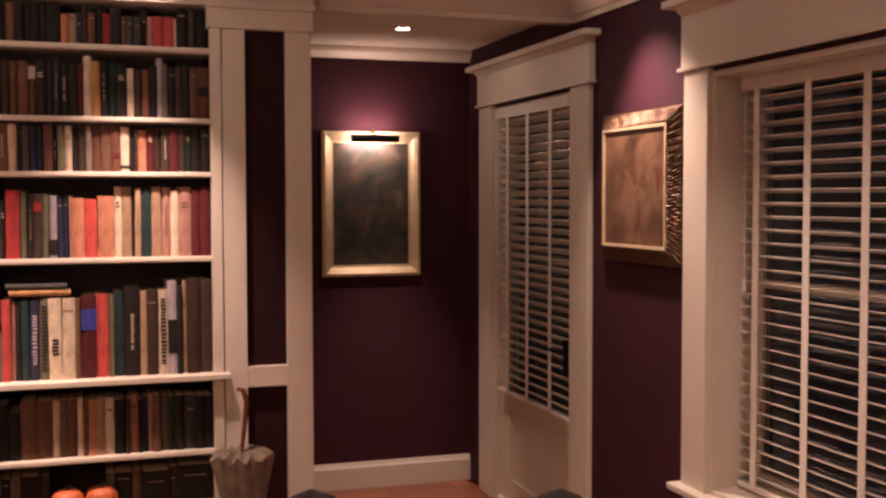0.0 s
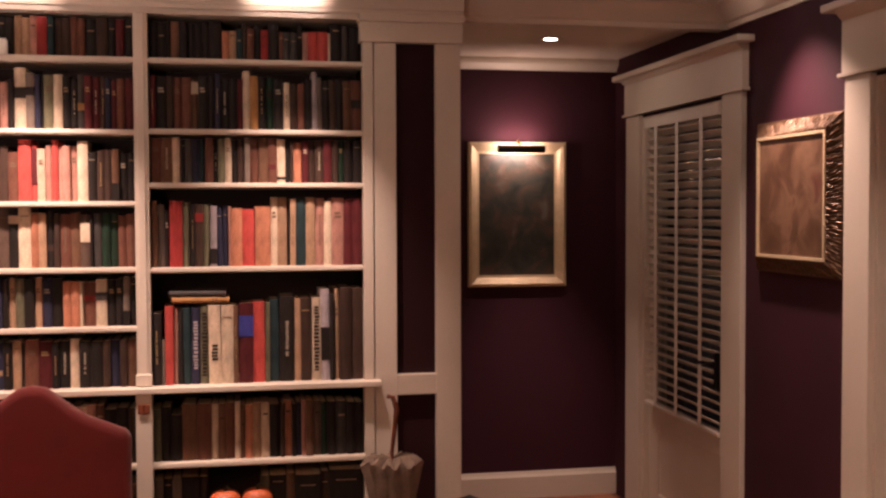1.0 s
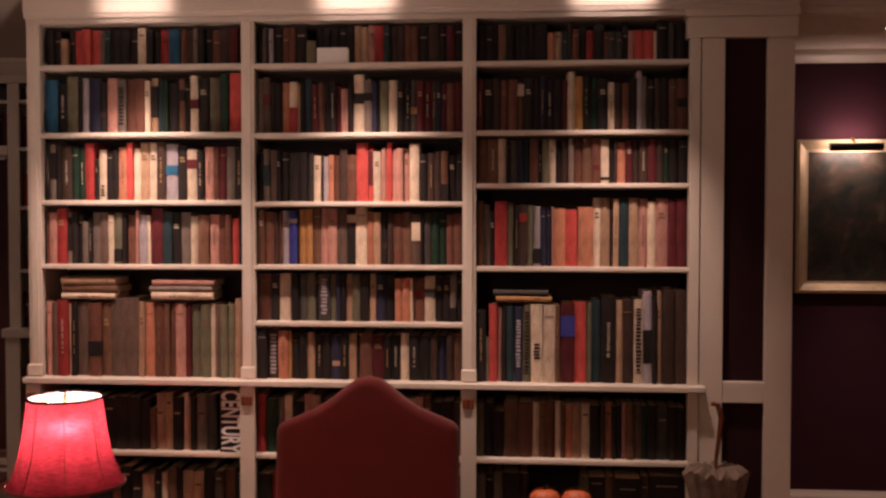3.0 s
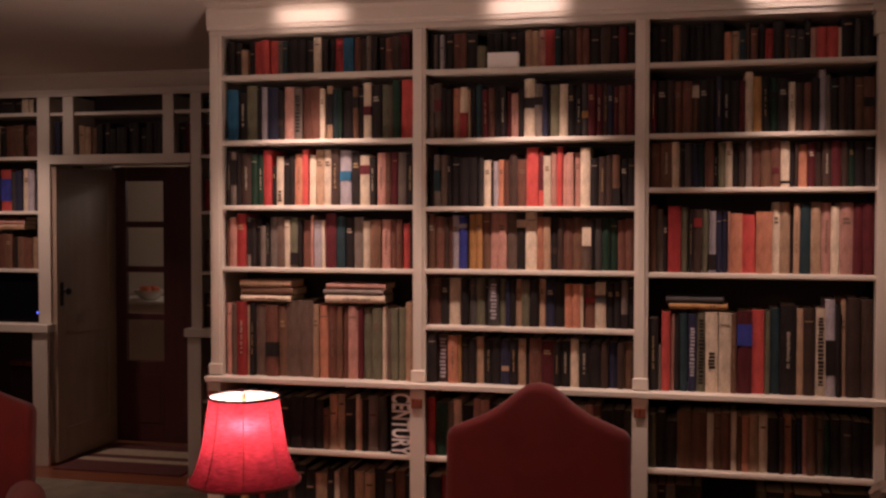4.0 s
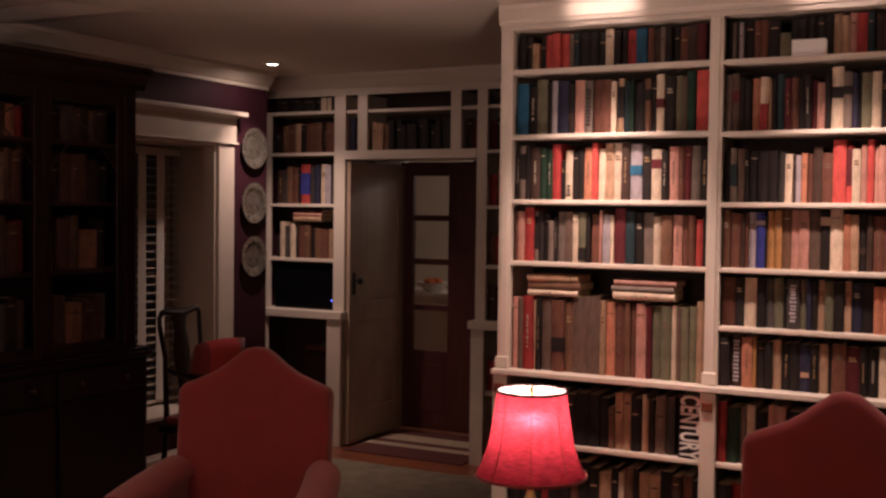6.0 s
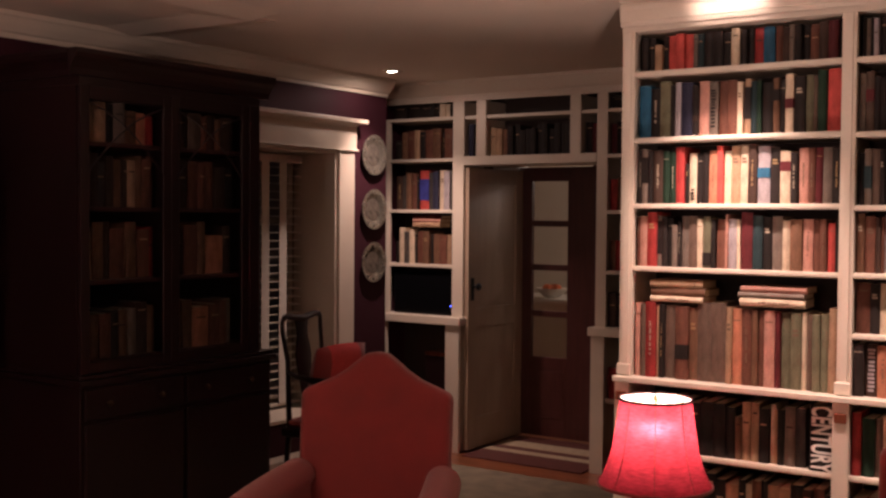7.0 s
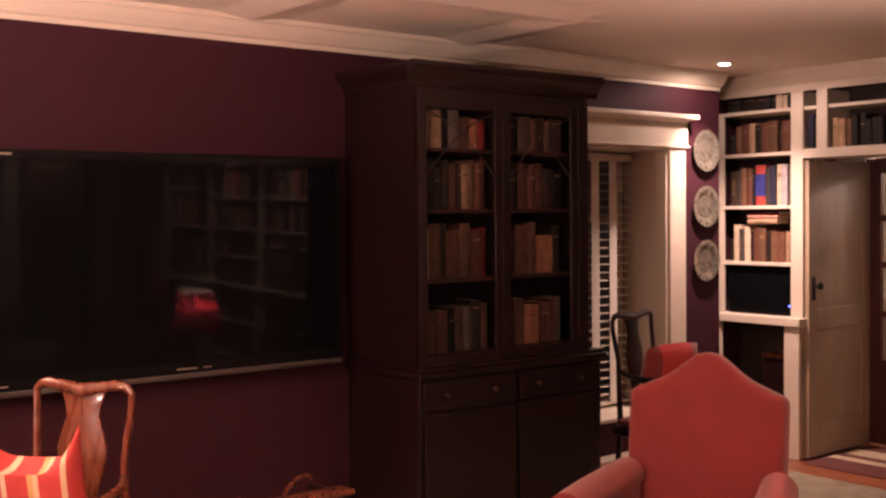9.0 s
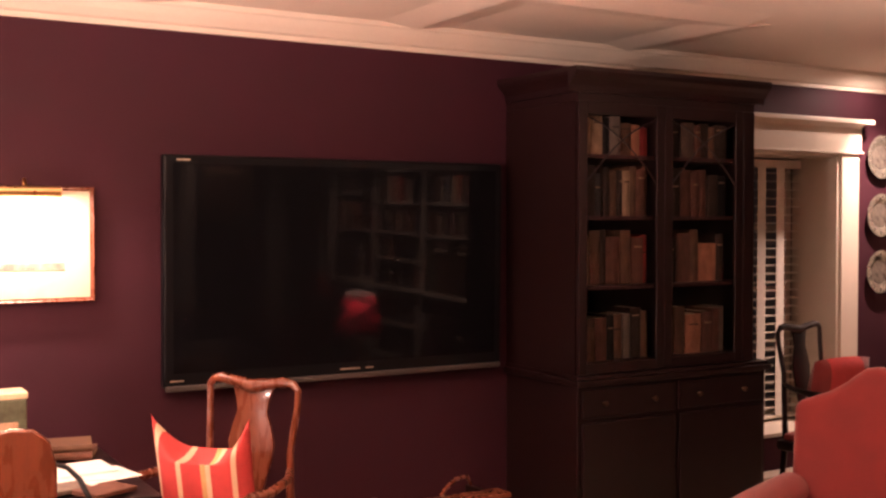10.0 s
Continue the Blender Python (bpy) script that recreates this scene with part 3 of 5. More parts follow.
# ---- books ----
BOOK_COLOURS = dict(
    k=(0.018, 0.0132, 0.0115), d=(0.048, 0.028, 0.020), b=(0.135, 0.070, 0.040), m=(0.085, 0.015, 0.017), r=(0.260, 0.030, 0.026),
    R=(0.430, 0.066, 0.052), o=(0.400, 0.168, 0.094), t=(0.360, 0.230, 0.138), w=(0.560, 0.450, 0.320), g=(0.014, 0.032, 0.018),
    u=(0.024, 0.024, 0.046), U=(0.022, 0.085, 0.150), y=(0.155, 0.120, 0.095), p=(0.400, 0.205, 0.155), G=(0.135, 0.125, 0.075),
    n=(0.125, 0.052, 0.033), c=(0.330, 0.170, 0.055), e=(0.020, 0.036, 0.040), l=(0.330, 0.290, 0.300), s=(0.055, 0.047, 0.042),
    x=(0.110, 0.072, 0.052), B=(0.035, 0.040, 0.200))
BOOK_WORDS = dict(k="black", d="dark brown", b="brown leather", m="maroon", r="red", R="bright red", o="orange", t="tan", w="cream", g="dark green",
                  u="navy blue", U="bright blue", y="grey", p="faded pink", G="olive green", n="rust brown", c="ochre", e="dark teal", l="pale lilac grey",
                  s="charcoal", x="taupe", B="royal blue")
BOOK_MATS = {c: material("book_" + BOOK_WORDS[c].replace(" ", "_"), v, 0.62, vary=0.38, scale=26, bump=0.15, fine=210, random_value=0.18, stretch=(1.6, 1, 0.55), spec=0.2) for c, v in BOOK_COLOURS.items()}
GOLD_INK = material("gold_lettering", (0.30, 0.20, 0.09), 0.5, 0.3, vary=0.2, scale=60)
PALE_INK = material("pale_lettering", (0.36, 0.30, 0.22), 0.7, vary=0.1, scale=60)
DARK_INK = material("dark_lettering", (0.14, 0.085, 0.05), 0.7, vary=0.1, scale=60)
rng = random.Random(7)


def mesh_from(name, verts, faces, mat):
    me = bpy.data.meshes.new(name)
    me.from_pydata(verts, [], faces)
    me.materials.append(mat)
    return me


def book_cover(w, h, d):
    """A case binding: rounded spine at y = 0 and two boards, open at the top, bottom and fore edge."""
    t = min(0.0028, w * 0.16)
    bow = min(0.006, w * 0.22)
    outer = [(-w / 2, d), (-w / 2, bow + 0.004), (-w / 2, bow), (-w / 4, bow * 0.28), (0, 0), (w / 4, bow * 0.28), (w / 2, bow), (w / 2, bow + 0.004), (w / 2, d)]
    inner = [(-w / 2 + t, d), (-w / 2 + t, bow + 0.005), (-w / 2 + t, bow + t), (-w / 4, bow * 0.28 + t), (0, t), (w / 4, bow * 0.28 + t), (w / 2 - t, bow + t), (w / 2 - t, bow + 0.005), (w / 2 - t, d)]
    n = len(outer)
    verts = [(x, y, z) for z in (0, h) for x, y in outer] + [(x, y, z) for z in (0, h) for x, y in inner]
    faces = []
    for k in range(n - 1):
        faces += [(k, k + 1, n + k + 1, n + k), (2 * n + k + 1, 2 * n + k, 3 * n + k, 3 * n + k + 1),
                  (k + 1, k, 2 * n + k, 2 * n + k + 1), (n + k, n + k + 1, 3 * n + k + 1, 3 * n + k)]
    faces += [(0, n, 3 * n, 2 * n), (n - 1, 3 * n - 1, 4 * n - 1, 2 * n - 1)]
    return verts, faces, bow


def plain_box(lo, hi):
    (a, b, c), (d, e, f) = lo, hi
    v = [(a, b, c), (d, b, c), (d, e, c), (a, e, c), (a, b, f), (d, b, f), (d, e, f), (a, e, f)]
    return v, [(3, 2, 1, 0), (4, 5, 6, 7), (0, 1, 5, 4), (1, 2, 6, 5), (2, 3, 7, 6), (3, 0, 4, 7)]


def make_book(code, w, h, d, m, group, where, band=None):
    verts, faces, bow = book_cover(w, h, d)
    word = BOOK_WORDS[code]
    ob = new("book", mesh_from("book", verts, faces, BOOK_MATS[code]))
    ob.matrix_basis = m
    state = "thick" if w > 0.042 else "slim" if w < 0.02 else "tall" if h > 0.27 else "hardback"
    tagged(ob, state + " " + word + " book " + where, "book", group)
    t = min(0.0028, w * 0.16)
    v, f = plain_box((-w / 2 + t * 1.05, bow + t + 0.001, 0.003), (w / 2 - t * 1.05, d - 0.004, h - 0.003))
    block = new("page_block", mesh_from("page_block", v, f, PAPER))
    block.parent = ob
    if band:
        # a printed band of another colour round the spine
        c, a, b = band
        if c in "zZ":
            # large lettering down the spine, too far off to read
            v, f, z = [], [], a * h
            while z < b * h:
                step = rng.uniform(0.010, 0.018)
                bv, bf = plain_box((-w * rng.uniform(0.20, 0.30), -0.0006, z), (w * rng.uniform(0.20, 0.30), bow * 0.6, z + step * 0.62))
                f += [tuple(i + len(v) for i in q) for q in bf]
                v += bv
                z += step
            new("spine_lettering", mesh_from("spine_lettering", v, f, BOOK_MATS["k" if c == "z" else "l"])).parent = ob
        else:
            v, f = plain_box((-w / 2 - 0.0004, -0.0005, a * h), (w / 2 + 0.0004, bow + 0.02, b * h))
            new("spine_band", mesh_from("spine_band", v, f, BOOK_MATS[c])).parent = ob
    # one lettering bar or one label on the spine
    kind = rng.random() if not band else 1.0
    ink = PALE_INK if code in "kdmrRguUb" and rng.random() < 0.4 else GOLD_INK if code in "kdbmrgu" else DARK_INK
    if kind < 0.46 and w > 0.012:
        a, b, half = (0.70, 0.76, 0.28) if kind < 0.14 else (0.84, 0.865, 0.36) if kind < 0.26 else (0.30, 0.74, 0.085)
        v, f = [], []
        if half < 0.2:
            # title set down the spine, letter by letter
            z = a * h
            while z < b * h:
                step = rng.uniform(0.004, 0.011)
                bv, bf = plain_box((-half * w * rng.uniform(0.7, 1.3), -0.0006, z), (half * w * rng.uniform(0.7, 1.3), bow * 0.5, z + step * 0.72))
                f += [tuple(i + len(v) for i in q) for q in bf]
                v += bv
                z += step * (1 if rng.random() < 0.82 else 2)
        else:
            for up in (0, 0.055) if kind < 0.14 else (0,):
                bv, bf = plain_box((-half * w, -0.0006, (a + up) * h), (half * w * (1 if not up else 0.7), bow * 0.5, (a + up + (b - a) * 0.55) * h))
                f += [tuple(i + len(v) for i in q) for q in bf]
                v += bv
        mark = new("spine_lettering", mesh_from("spine_lettering", v, f, ink))
        mark.parent = ob
    elif kind < 0.50 and w > 0.02 and code in "kdbmngu":
        a = rng.choice((0.62, 0.7, 0.3))
        v, f = plain_box((-w * 0.40, -0.0007, a * h), (w * 0.40, bow * 0.7, (a + 0.11) * h))
        mark = new("title_label", mesh_from("title_label", v, f, rng.choice((BOOK_MATS["d"], BOOK_MATS["m"], BOOK_MATS["k"], BOOK_MATS["t"]))))
        mark.parent = ob
    return ob


def split_codes(text):
    """Reads tokens such as "k14/92:w60-80": colour letter, width, height and a band of another colour, the last two in hundredths of the row's height."""
    out = []
    for token in text.split():
        body, _, mark = token.partition(":")
        body, _, high = body.partition("/")
        band = None
        if mark:
            low, _, top = mark[1:].partition("-")
            band = (mark[0], int(low) / 100, int(top) / 100)
        out.append((body[0], float(body[1:] or 1), int(high) / 100 if high else 0, band))
    return out


LOOSE = dict(verts=[], faces=[], slots=[])


def loose_book(code, w, h, d, m, band=None):
    """A book of the far or hidden rows, joined with its like."""
    verts, faces, bow = book_cover(w, h, d)
    t = min(0.0028, w * 0.16)
    pieces = [(code, (verts, faces)), ("paper", plain_box((-w / 2 + t * 1.05, bow + t + 0.001, 0.003), (w / 2 - t * 1.05, d - 0.004, h - 0.003)))]
    if band:
        pieces.append((band[0], plain_box((-w / 2 - 0.0004, -0.0005, band[1] * h), (w / 2 + 0.0004, 0.02, band[2] * h))))
    elif w > 0.014 and rng.random() < 0.35:
        low = rng.uniform(0.6, 0.84)
        pieces.append(("t" if code in "kdmnugse" else "d", plain_box((-w * 0.3, -0.0006, low * h), (w * 0.3, bow * 0.6, (low + 0.03) * h))))
    for slot, (v, f) in pieces:
        n = len(LOOSE["verts"])
        LOOSE["verts"] += [tuple(m @ Vector(p)) for p in v]
        LOOSE["faces"] += [tuple(i + n for i in q) for q in f]
        LOOSE["slots"] += [[*BOOK_MATS, "paper"].index(slot)] * len(f)


def book_row(text, origin, along, out, length, height, group, where, depth=(0.15, 0.21), spread=0.10, inset=(0.010, 0.040), joined=False):
    """Stands the books of a code string along a shelf. origin: front corner; along: the way of the row; out: off the shelf, towards the room."""
    along, out = Vector(along), Vector(out)
    turn = Matrix((along, -out, Vector((0, 0, 1)))).transposed().to_4x4()
    codes = split_codes(text)
    total = sum(row[1] for row in codes)
    x = 0.003
    for c, v, high, band in codes:
        w = v / total * (length - 0.006)
        if c != "_":
            h = height * (high * rng.uniform(0.992, 1.008) if high else rng.uniform(1 - spread, 1.0))
            m = Matrix.Translation(Vector(origin) + along * (x + w / 2) - out * rng.uniform(*inset)) @ turn @ pose(0, 0, 0.0005, 0, rng.uniform(-0.5, 0.5), rng.uniform(-1.5, 1.5))
            if joined:
                loose_book(c, w - 0.0012, h, rng.uniform(*depth), m, band)
            else:
                make_book(c, w - 0.0012, h, rng.uniform(*depth), m, group, where, band)
        x += w


def lying_books(codes, at, length, depth, group, where, turn=0.0):
    z = at[2]
    for c in codes:
        w = rng.uniform(0.020, 0.036)
        m = Matrix.Translation((at[0] + rng.uniform(-0.008, 0.008), at[1] + rng.uniform(0, 0.012), z + w / 2)) @ pose(0, 0, 0, 0, 90, turn + rng.uniform(-2, 2)) @ Matrix.Translation((0, 0, -length / 2))
        make_book(c, w, length * rng.uniform(0.94, 1.0), depth, m, group, where)
        z += w + 0.001


ROWS_OF_BOOKS = [
    # bay by the doorway, top to bottom: the row's books and its full height
    [("k13 k12 t12/70 k10 R15 R14 R14 y8 e10 k16 k16 k15 w14 k11 k10 r15 U18 n11 d13 y8 k11 k11 n14 d15 m15 k10", 0.166),
     ("U21/90 k17/84 G20/95 k8/88 l10/92 u20/91 k11/86 p17/92 y15/90:z15-85 n17/90 n16/91 w9/87 t11/91:k28-85 e11/88 g8/86 k17/84 b10/90:k60-80 k11/86 w13/95:m42-58 k17/90 G12/92 x7/90 g14/98 R21/100 k3/85", 0.253),
     ("k8/97 y10/96:k38-85 k8/95 d17/93 g11/92 g11/91 r14/98 k6/70 w12/88:z8-30 k10/87 k10/88 o14/92 R10/100 w11/90 t14/99 w13/99 d14/100 l19/97:U45-62 k15/94 w16/88:m62-80 k11/85 p14/92 n10/91 m10/92 y14/92 k14/90", 0.246),
     ("n6/88 p13/90 r17/97 y8/90:k25-90 k10/88 k10/86 y9/74 k6/80 y14/90 x15/90 w10/86 G13/90:k5-30 k8/85 n16/86 p5/94 l14/85 w6/85 m19/97 e16/92 k15/90 y17/90 w12/84 b19/86 p16/86 n12/85 n10/86 R12/80 k8/85", 0.245),
     ("p11/97 x11/96 r18/100 t4/94 k10/97 x20/96 n22/96:k28-48 b14/95 x24/102 x24/102 t10/97 o16/96 n16/96 b10/96 n9/95 p17/96 m9/96 G16/95 G16/95 w8/95 x9/94 G12/95 G12/95 t13/103", 0.330),
     ("k18/90 k17/92 k15/88 k18/90 k18/91 k16/88 k18/92 k18/90 k14/86 b9/72 t12/97 t11/97 k14/90 w7/96 t4/90 k9/90 y14/97 s14/95 _38", 0.252), ("k14 k12 k14 r10 k12 k14 n10 k14 k12 t14/85 k8 w7/90 b10 k6 t12/92 t12/90 k14 d10 n12 k10", 0.23)],
    [("k8 y7 k6 l8 k18 n13 n12 k22 G18/60 k14 k15 k15 k15 k15 t14 t13 p12 r18 e12 d14 d14 n12 n13 k20 d20 k15 m15 k16", 0.166),
     ("y11/95 x14/97:m50-70 k11/88 k11/86 o15/88 w14/89:r0-50 t7/84 k8/85 e14/92 m12/84 n12/86 k10/82 k12/88 m10/80 p13/76 k10/82 w20/100:k50-68 y15/92:k60-75 u10/88 k5/85 G16/89 w16/90 k14/88 k12/84 s12/90:c35-48 m13/88 m13/87 d10/88 u10/86 m10/82 n13/84 m16/85", 0.242),
     ("k10/90 y12/96:e30-70 x14/95 k8/93 k17/92 k17/90 k17/91 s12/90 w13/84 d6/82 l9/82 o10/85 n9/84 d16/96 n18/86 R22/107 R10/97:m30-95 w14/92 p10/98 R11/107 p8/95 p13/96 p12/97 w18/106 k15/86 d13/88 d13/90 b13/92:k0-35 k14/85 k12/85", 0.229),
     ("b13/95 n18/90 d8/88 n6/90 l13/92 B15/92:l78-86 k4/86 c13/94 c12/96 b15/97 p13/98 p17/97 x19/97 k16/95:w76-90 w21/100 o13/90 t13/90 k12/92 d10/90 n18/88 b17/90 x16/86:w48-84 k5/86 s14/89 g14/90 g14/89 n14/86 n15/88", 0.245),
     ("n22/97 k15/96 w22/97 k14/95 s14/96 G15/98 k6/94 s20/97:Z15-85 G11/96 u8/94 k9/95 t11/98 G14/96 k16/95 t11/96 u16/95 k18/95 o13/88 o14/88 w5/88 n20/87:r58-70 w18/93:s55-72 k14/92 k12/94 y11/98:k0-30 k10/96", 0.207),
     ("k18/100 d20/100:Z10-90 o18/98 c6/98 k14/92 k13/92 t14/95 k15/92 k15/94 u17/92 k14/92 t14/94 k5/90 n22/96 m22/92 k12/90 k17/92 w15/95 k19/92 k19/90 d12/92 u16/92 d12/90 b15/93", 0.208),
     ("r16/97 g20/90 y14/90 w14/95 k20/85 p15/98 p15/96 k25/90 k20/92 w15/92 k20/88 k22/90 k20/86 t15/90 k18/92 w14/92 p14/95 n14/94 k20/88 k20/90 d14/88", 0.255), ("k14 r10 d12 k14 b10 t8 k14 k10 w7 b12 k12 d10 k14 n10 k12 m10 k12 b10", 0.23)],
    [("k14 k14 k8 b14 k13 k12 k13 k12 k22 o12/72 t13/75 e10/76 d8 n12/80 k12 r13/78 k18 n8/74 s12/75 s12/72 k10 p9/76 R17/77 R18/77 w5/74 k20 s10 k22", 0.166),
     ("m10/88 k20/88 d12/88 n15/86 n16/85 b13/82:w72-96 k17/88 k12/86 u10/92 k17/85 k14/85 m10/84 w14/98 c14/90 k14/90 g14/88 k18/86 w12/80 d14/78 n12/78 k14/85 l11/99 y8/90 k14/84 d12/86 k14/88 b15/84 n18/85:k45-62", 0.245),
     ("n18/97 b20/97 w14/98 k8/94 s12/95 u12/93 e10/94 n15/97 k8/88 G12/96 w12/96 k10/93 d12/95 y10/98 n15/100 b17/99 n16/98 w15/95:k8-14 k8/90 d6/90 o15/88 m12/92 d12/94 d15/94 m15/96 d12/94 g10/95 k17/94 k15/92", 0.190),
     ("b11/95 y12/90 k8/80 r22/95 G13/92 k8/88 d14/90:r72-86 G12/90 l12/87:k5-30 u10/86 u10/87 p4/86 o20/83 R22/82 o27/86 w12/100 t17/99 k5/94 t10/97 e18/99 t17/99 p15/98 w14/93 p21/98 m16/96 m17/97", 0.287),
     ("k16/75 y5/48 R14/82 p6/80 k10/80 e12/80 u14/80:Z20-80 G15/82:z10-90 w20/82:z30-50 w20/82 b9/82 m24/84:B58-84 R20/86 G8/85 e15/88 k26/91 t11/88 d18/88 w16/89:z12-88 l15/97:k22-58 k8/93 t8/98 d20/99 d20/99", 0.393),
     ("G14/88 k18/92 k20/78 b26/96 n27/96 w12/94 b15/95 n16/96 w10/98 b9/92 o14/92 t16/94 w15/95 k20/90 d8/92 o14/96 k8/90 u10/92 p8/95 b14/96 x14/95 g12/92 k17/92 s20/93 k17/90 k15/90", 0.244), ("y10 k10 y10 k20 d10 _60 G10 k20 b10 k30 d10 k40", 0.15)],
]
WHERE = ["on the bookcase by the doorway", "on the middle of the bookcase", "on the bookcase by the pilaster"]
for bay, ((x0, x1), heights, rows) in enumerate(zip(BAYS, SHELVES, ROWS_OF_BOOKS)):
    levels = sorted(heights + [LEDGE], reverse=True)
    for level, (codes, tall) in zip(levels, rows):
        front = BOOK_Y + (0.02 if level > LEDGE else -0.005 if level < LEDGE - 0.01 else 0.0)
        book_row(codes, (x0, front, level), (1, 0, 0), (0, -1, 0), x1 - x0, tall, "books on the main bookcase", WHERE[bay],
                 inset=(0.03, 0.06) if tall < 0.17 else (0.008, 0.030), joined=level < LEDGE - 0.01 or tall < 0.17)
lying_books("wbt", (-1.19, BOOK_Y + 0.008, LEDGE + 0.332), 0.25, 0.17, "books on the main bookcase", "lying on the upright books")
lying_books("wyp", (-0.78, BOOK_Y + 0.008, LEDGE + 0.332), 0.28, 0.17, "books on the main bookcase", "lying on the upright books")
lying_books("cs", (0.66, BOOK_Y + 0.008, LEDGE + 0.334), 0.235, 0.17, "books on the main bookcase", "lying on the upright books")

# the book with a large lettered spine, standing at the end of its row
big = make_book("k", 0.092, 0.262, 0.19, pose(-0.572, BOOK_Y - 0.01, 0.664, 0, 0, 0), "books on the main bookcase", "with large pale lettering on its spine")
txt = bpy.data.curves.new("title", "FONT")
txt.body, txt.size, txt.extrude, txt.align_x, txt.align_y = "CENTURY", 0.086, 0.0006, "CENTER", "CENTER"
txt.offset = 0.0022
word = new("title_tmp", txt)
bpy.context.view_layer.update()
flat = bpy.data.meshes.new_from_object(word.evaluated_get(bpy.context.evaluated_depsgraph_get()))
bpy.data.objects.remove(word)
flat.materials.clear()
flat.materials.append(WHITE_PAPER)
title = new("spine_title", flat)
title.parent = big
title.matrix_basis = pose(0, -0.0012, 0.131, 90, 90, 0) @ Matrix.Diagonal((0.68, 1.32, 1, 1))
tagged(title, "large pale capital letters down the spine")

card = thing("card", (-0.135, BOOK_Y + 0.012, 2.304), "small white blank card standing on the shelf", "card")
part("card_leaf", boxes(((-0.065, 0, 0), (0.065, 0.002, 0.062))), WHITE_PAPER, card)
part("card_leaf", boxes(((-0.065, 0.03, 0), (0.065, 0.032, 0.060))), WHITE_PAPER, card)


def pumpkin(x, y, z, r):
    bm = bmesh.new()
    bmesh.ops.create_uvsphere(bm, u_segments=40, v_segments=18, radius=r)
    for v in bm.verts:
        a = math.atan2(v.co.y, v.co.x)
        k = 1 - 0.06 * (1 - abs(math.sin(a * 5)))
        rad = math.hypot(v.co.x, v.co.y) / r
        v.co = Vector((v.co.x * k, v.co.y * k, v.co.z * (0.78 - 0.22 * (1 - rad) ** 2) + 0.74 * r))
    ob = tagged(finish("pumpkin", bm, ORANGE_SKIN, True), "small ribbed orange pumpkin on the bottom shelf", "pumpkin", "pumpkins on the shelf")
    ob.location = (x, y, z)
    bm = bmesh.new()
    tube(bm, [(0, 0, 1.25 * r), (0.003, 0, 1.45 * r), (0.012, 0.004, 1.62 * r)], [0.011, 0.007, 0.008], 7)
    part("stem", bm, BOOK_MATS["G"], ob, "dry olive stalk")


pumpkin(0.755, 4.255, 0.44, 0.066)
pumpkin(0.885, 4.262, 0.44, 0.066)

# ---- ruffled parasol standing by the pilaster ----
parasol = thing("parasol", (1.43, 4.10, 0), "brownish ruffled parasol standing handle up by the pilaster", "parasol")
bm = bmesh.new()
rings = []
steps = 72
prof = [(0.012, 0.02), (0.045, 0.20), (0.075, 0.42), (0.10, 0.58), (0.118, 0.65), (0.09, 0.672), (0.04, 0.664), (0.012, 0.655)]
for k, (r, z) in enumerate(prof):
    rings.append([bm.verts.new(((r * (1 + 0.13 * math.sin(9 * a + k))) * math.cos(a), (r * (1 + 0.13 * math.sin(9 * a + k))) * math.sin(a) * 0.7, z + 0.012 * math.sin(13 * a) * (k > 2))) for a in (2 * math.pi * j / steps for j in range(steps))])
for a, b in zip(rings, rings[1:]):
    for j in range(steps):
        bm.faces.new((a[j], a[(j + 1) % steps], b[(j + 1) % steps], b[j]))
part("canopy", bm, material("ruffled_cloth", (0.20, 0.145, 0.105), 0.9, vary=0.35, scale=24, bump=0.5, fine=120), parasol, "brownish ruffled folded cloth", True)
bm = bmesh.new()
tube(bm, [(0, 0, 0.0), (0, 0, 0.7), (0.012, 0, 0.80), (0.02, 0, 0.87), (0.005, 0, 0.92), (-0.02, 0, 0.925)], [0.006, 0.008, 0.010, 0.012, 0.011, 0.009], 8)
part("handle", bm, CHAIR_WOOD, parasol, "brown wooden handle")

# ---- built-in shelves round the doorway ----
far = thing("doorway_bookcase", (0, FAR_Y, 0), "cream built-in shelves round and over the doorway", "bookcase")
FD = 0.29
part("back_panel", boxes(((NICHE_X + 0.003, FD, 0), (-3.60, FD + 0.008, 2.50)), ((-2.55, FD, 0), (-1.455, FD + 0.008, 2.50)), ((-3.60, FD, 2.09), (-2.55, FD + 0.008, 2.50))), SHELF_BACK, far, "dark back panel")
for x0, x1, z0, z1, y in ((-3.681, -3.588, 0.955, 2.477, 0), (-3.70, -3.585, 0, 0.90, -0.05), (-2.56, -2.485, 0.955, 2.477, 0), (-2.565, -2.47, 0, 0.90, -0.05), (NICHE_X + 0.003, -4.235, 0.955, 2.36, 0.0),
                          (NICHE_X + 0.003, -4.22, 0, 0.90, -0.05)):
    part("stile", boxes(((x0, y, z0), (x1, y + 0.03, z1)), bevel=0.003), CREAM, far)
for x0, x1 in ((-3.65, -3.60), (-2.55, -2.50)):
    part("divider", boxes(((x0, 0.03, 0), (x1, FD, 2.477))), CREAM, far)
part("ledge", boxes(((NICHE_X + 0.003, -0.07, 0.90), (-3.57, FD, 0.955)), bevel=0.004), CREAM, far)
part("ledge", boxes(((-2.58, -0.07, 0.90), (-1.455, FD, 0.955)), bevel=0.004), CREAM, far)
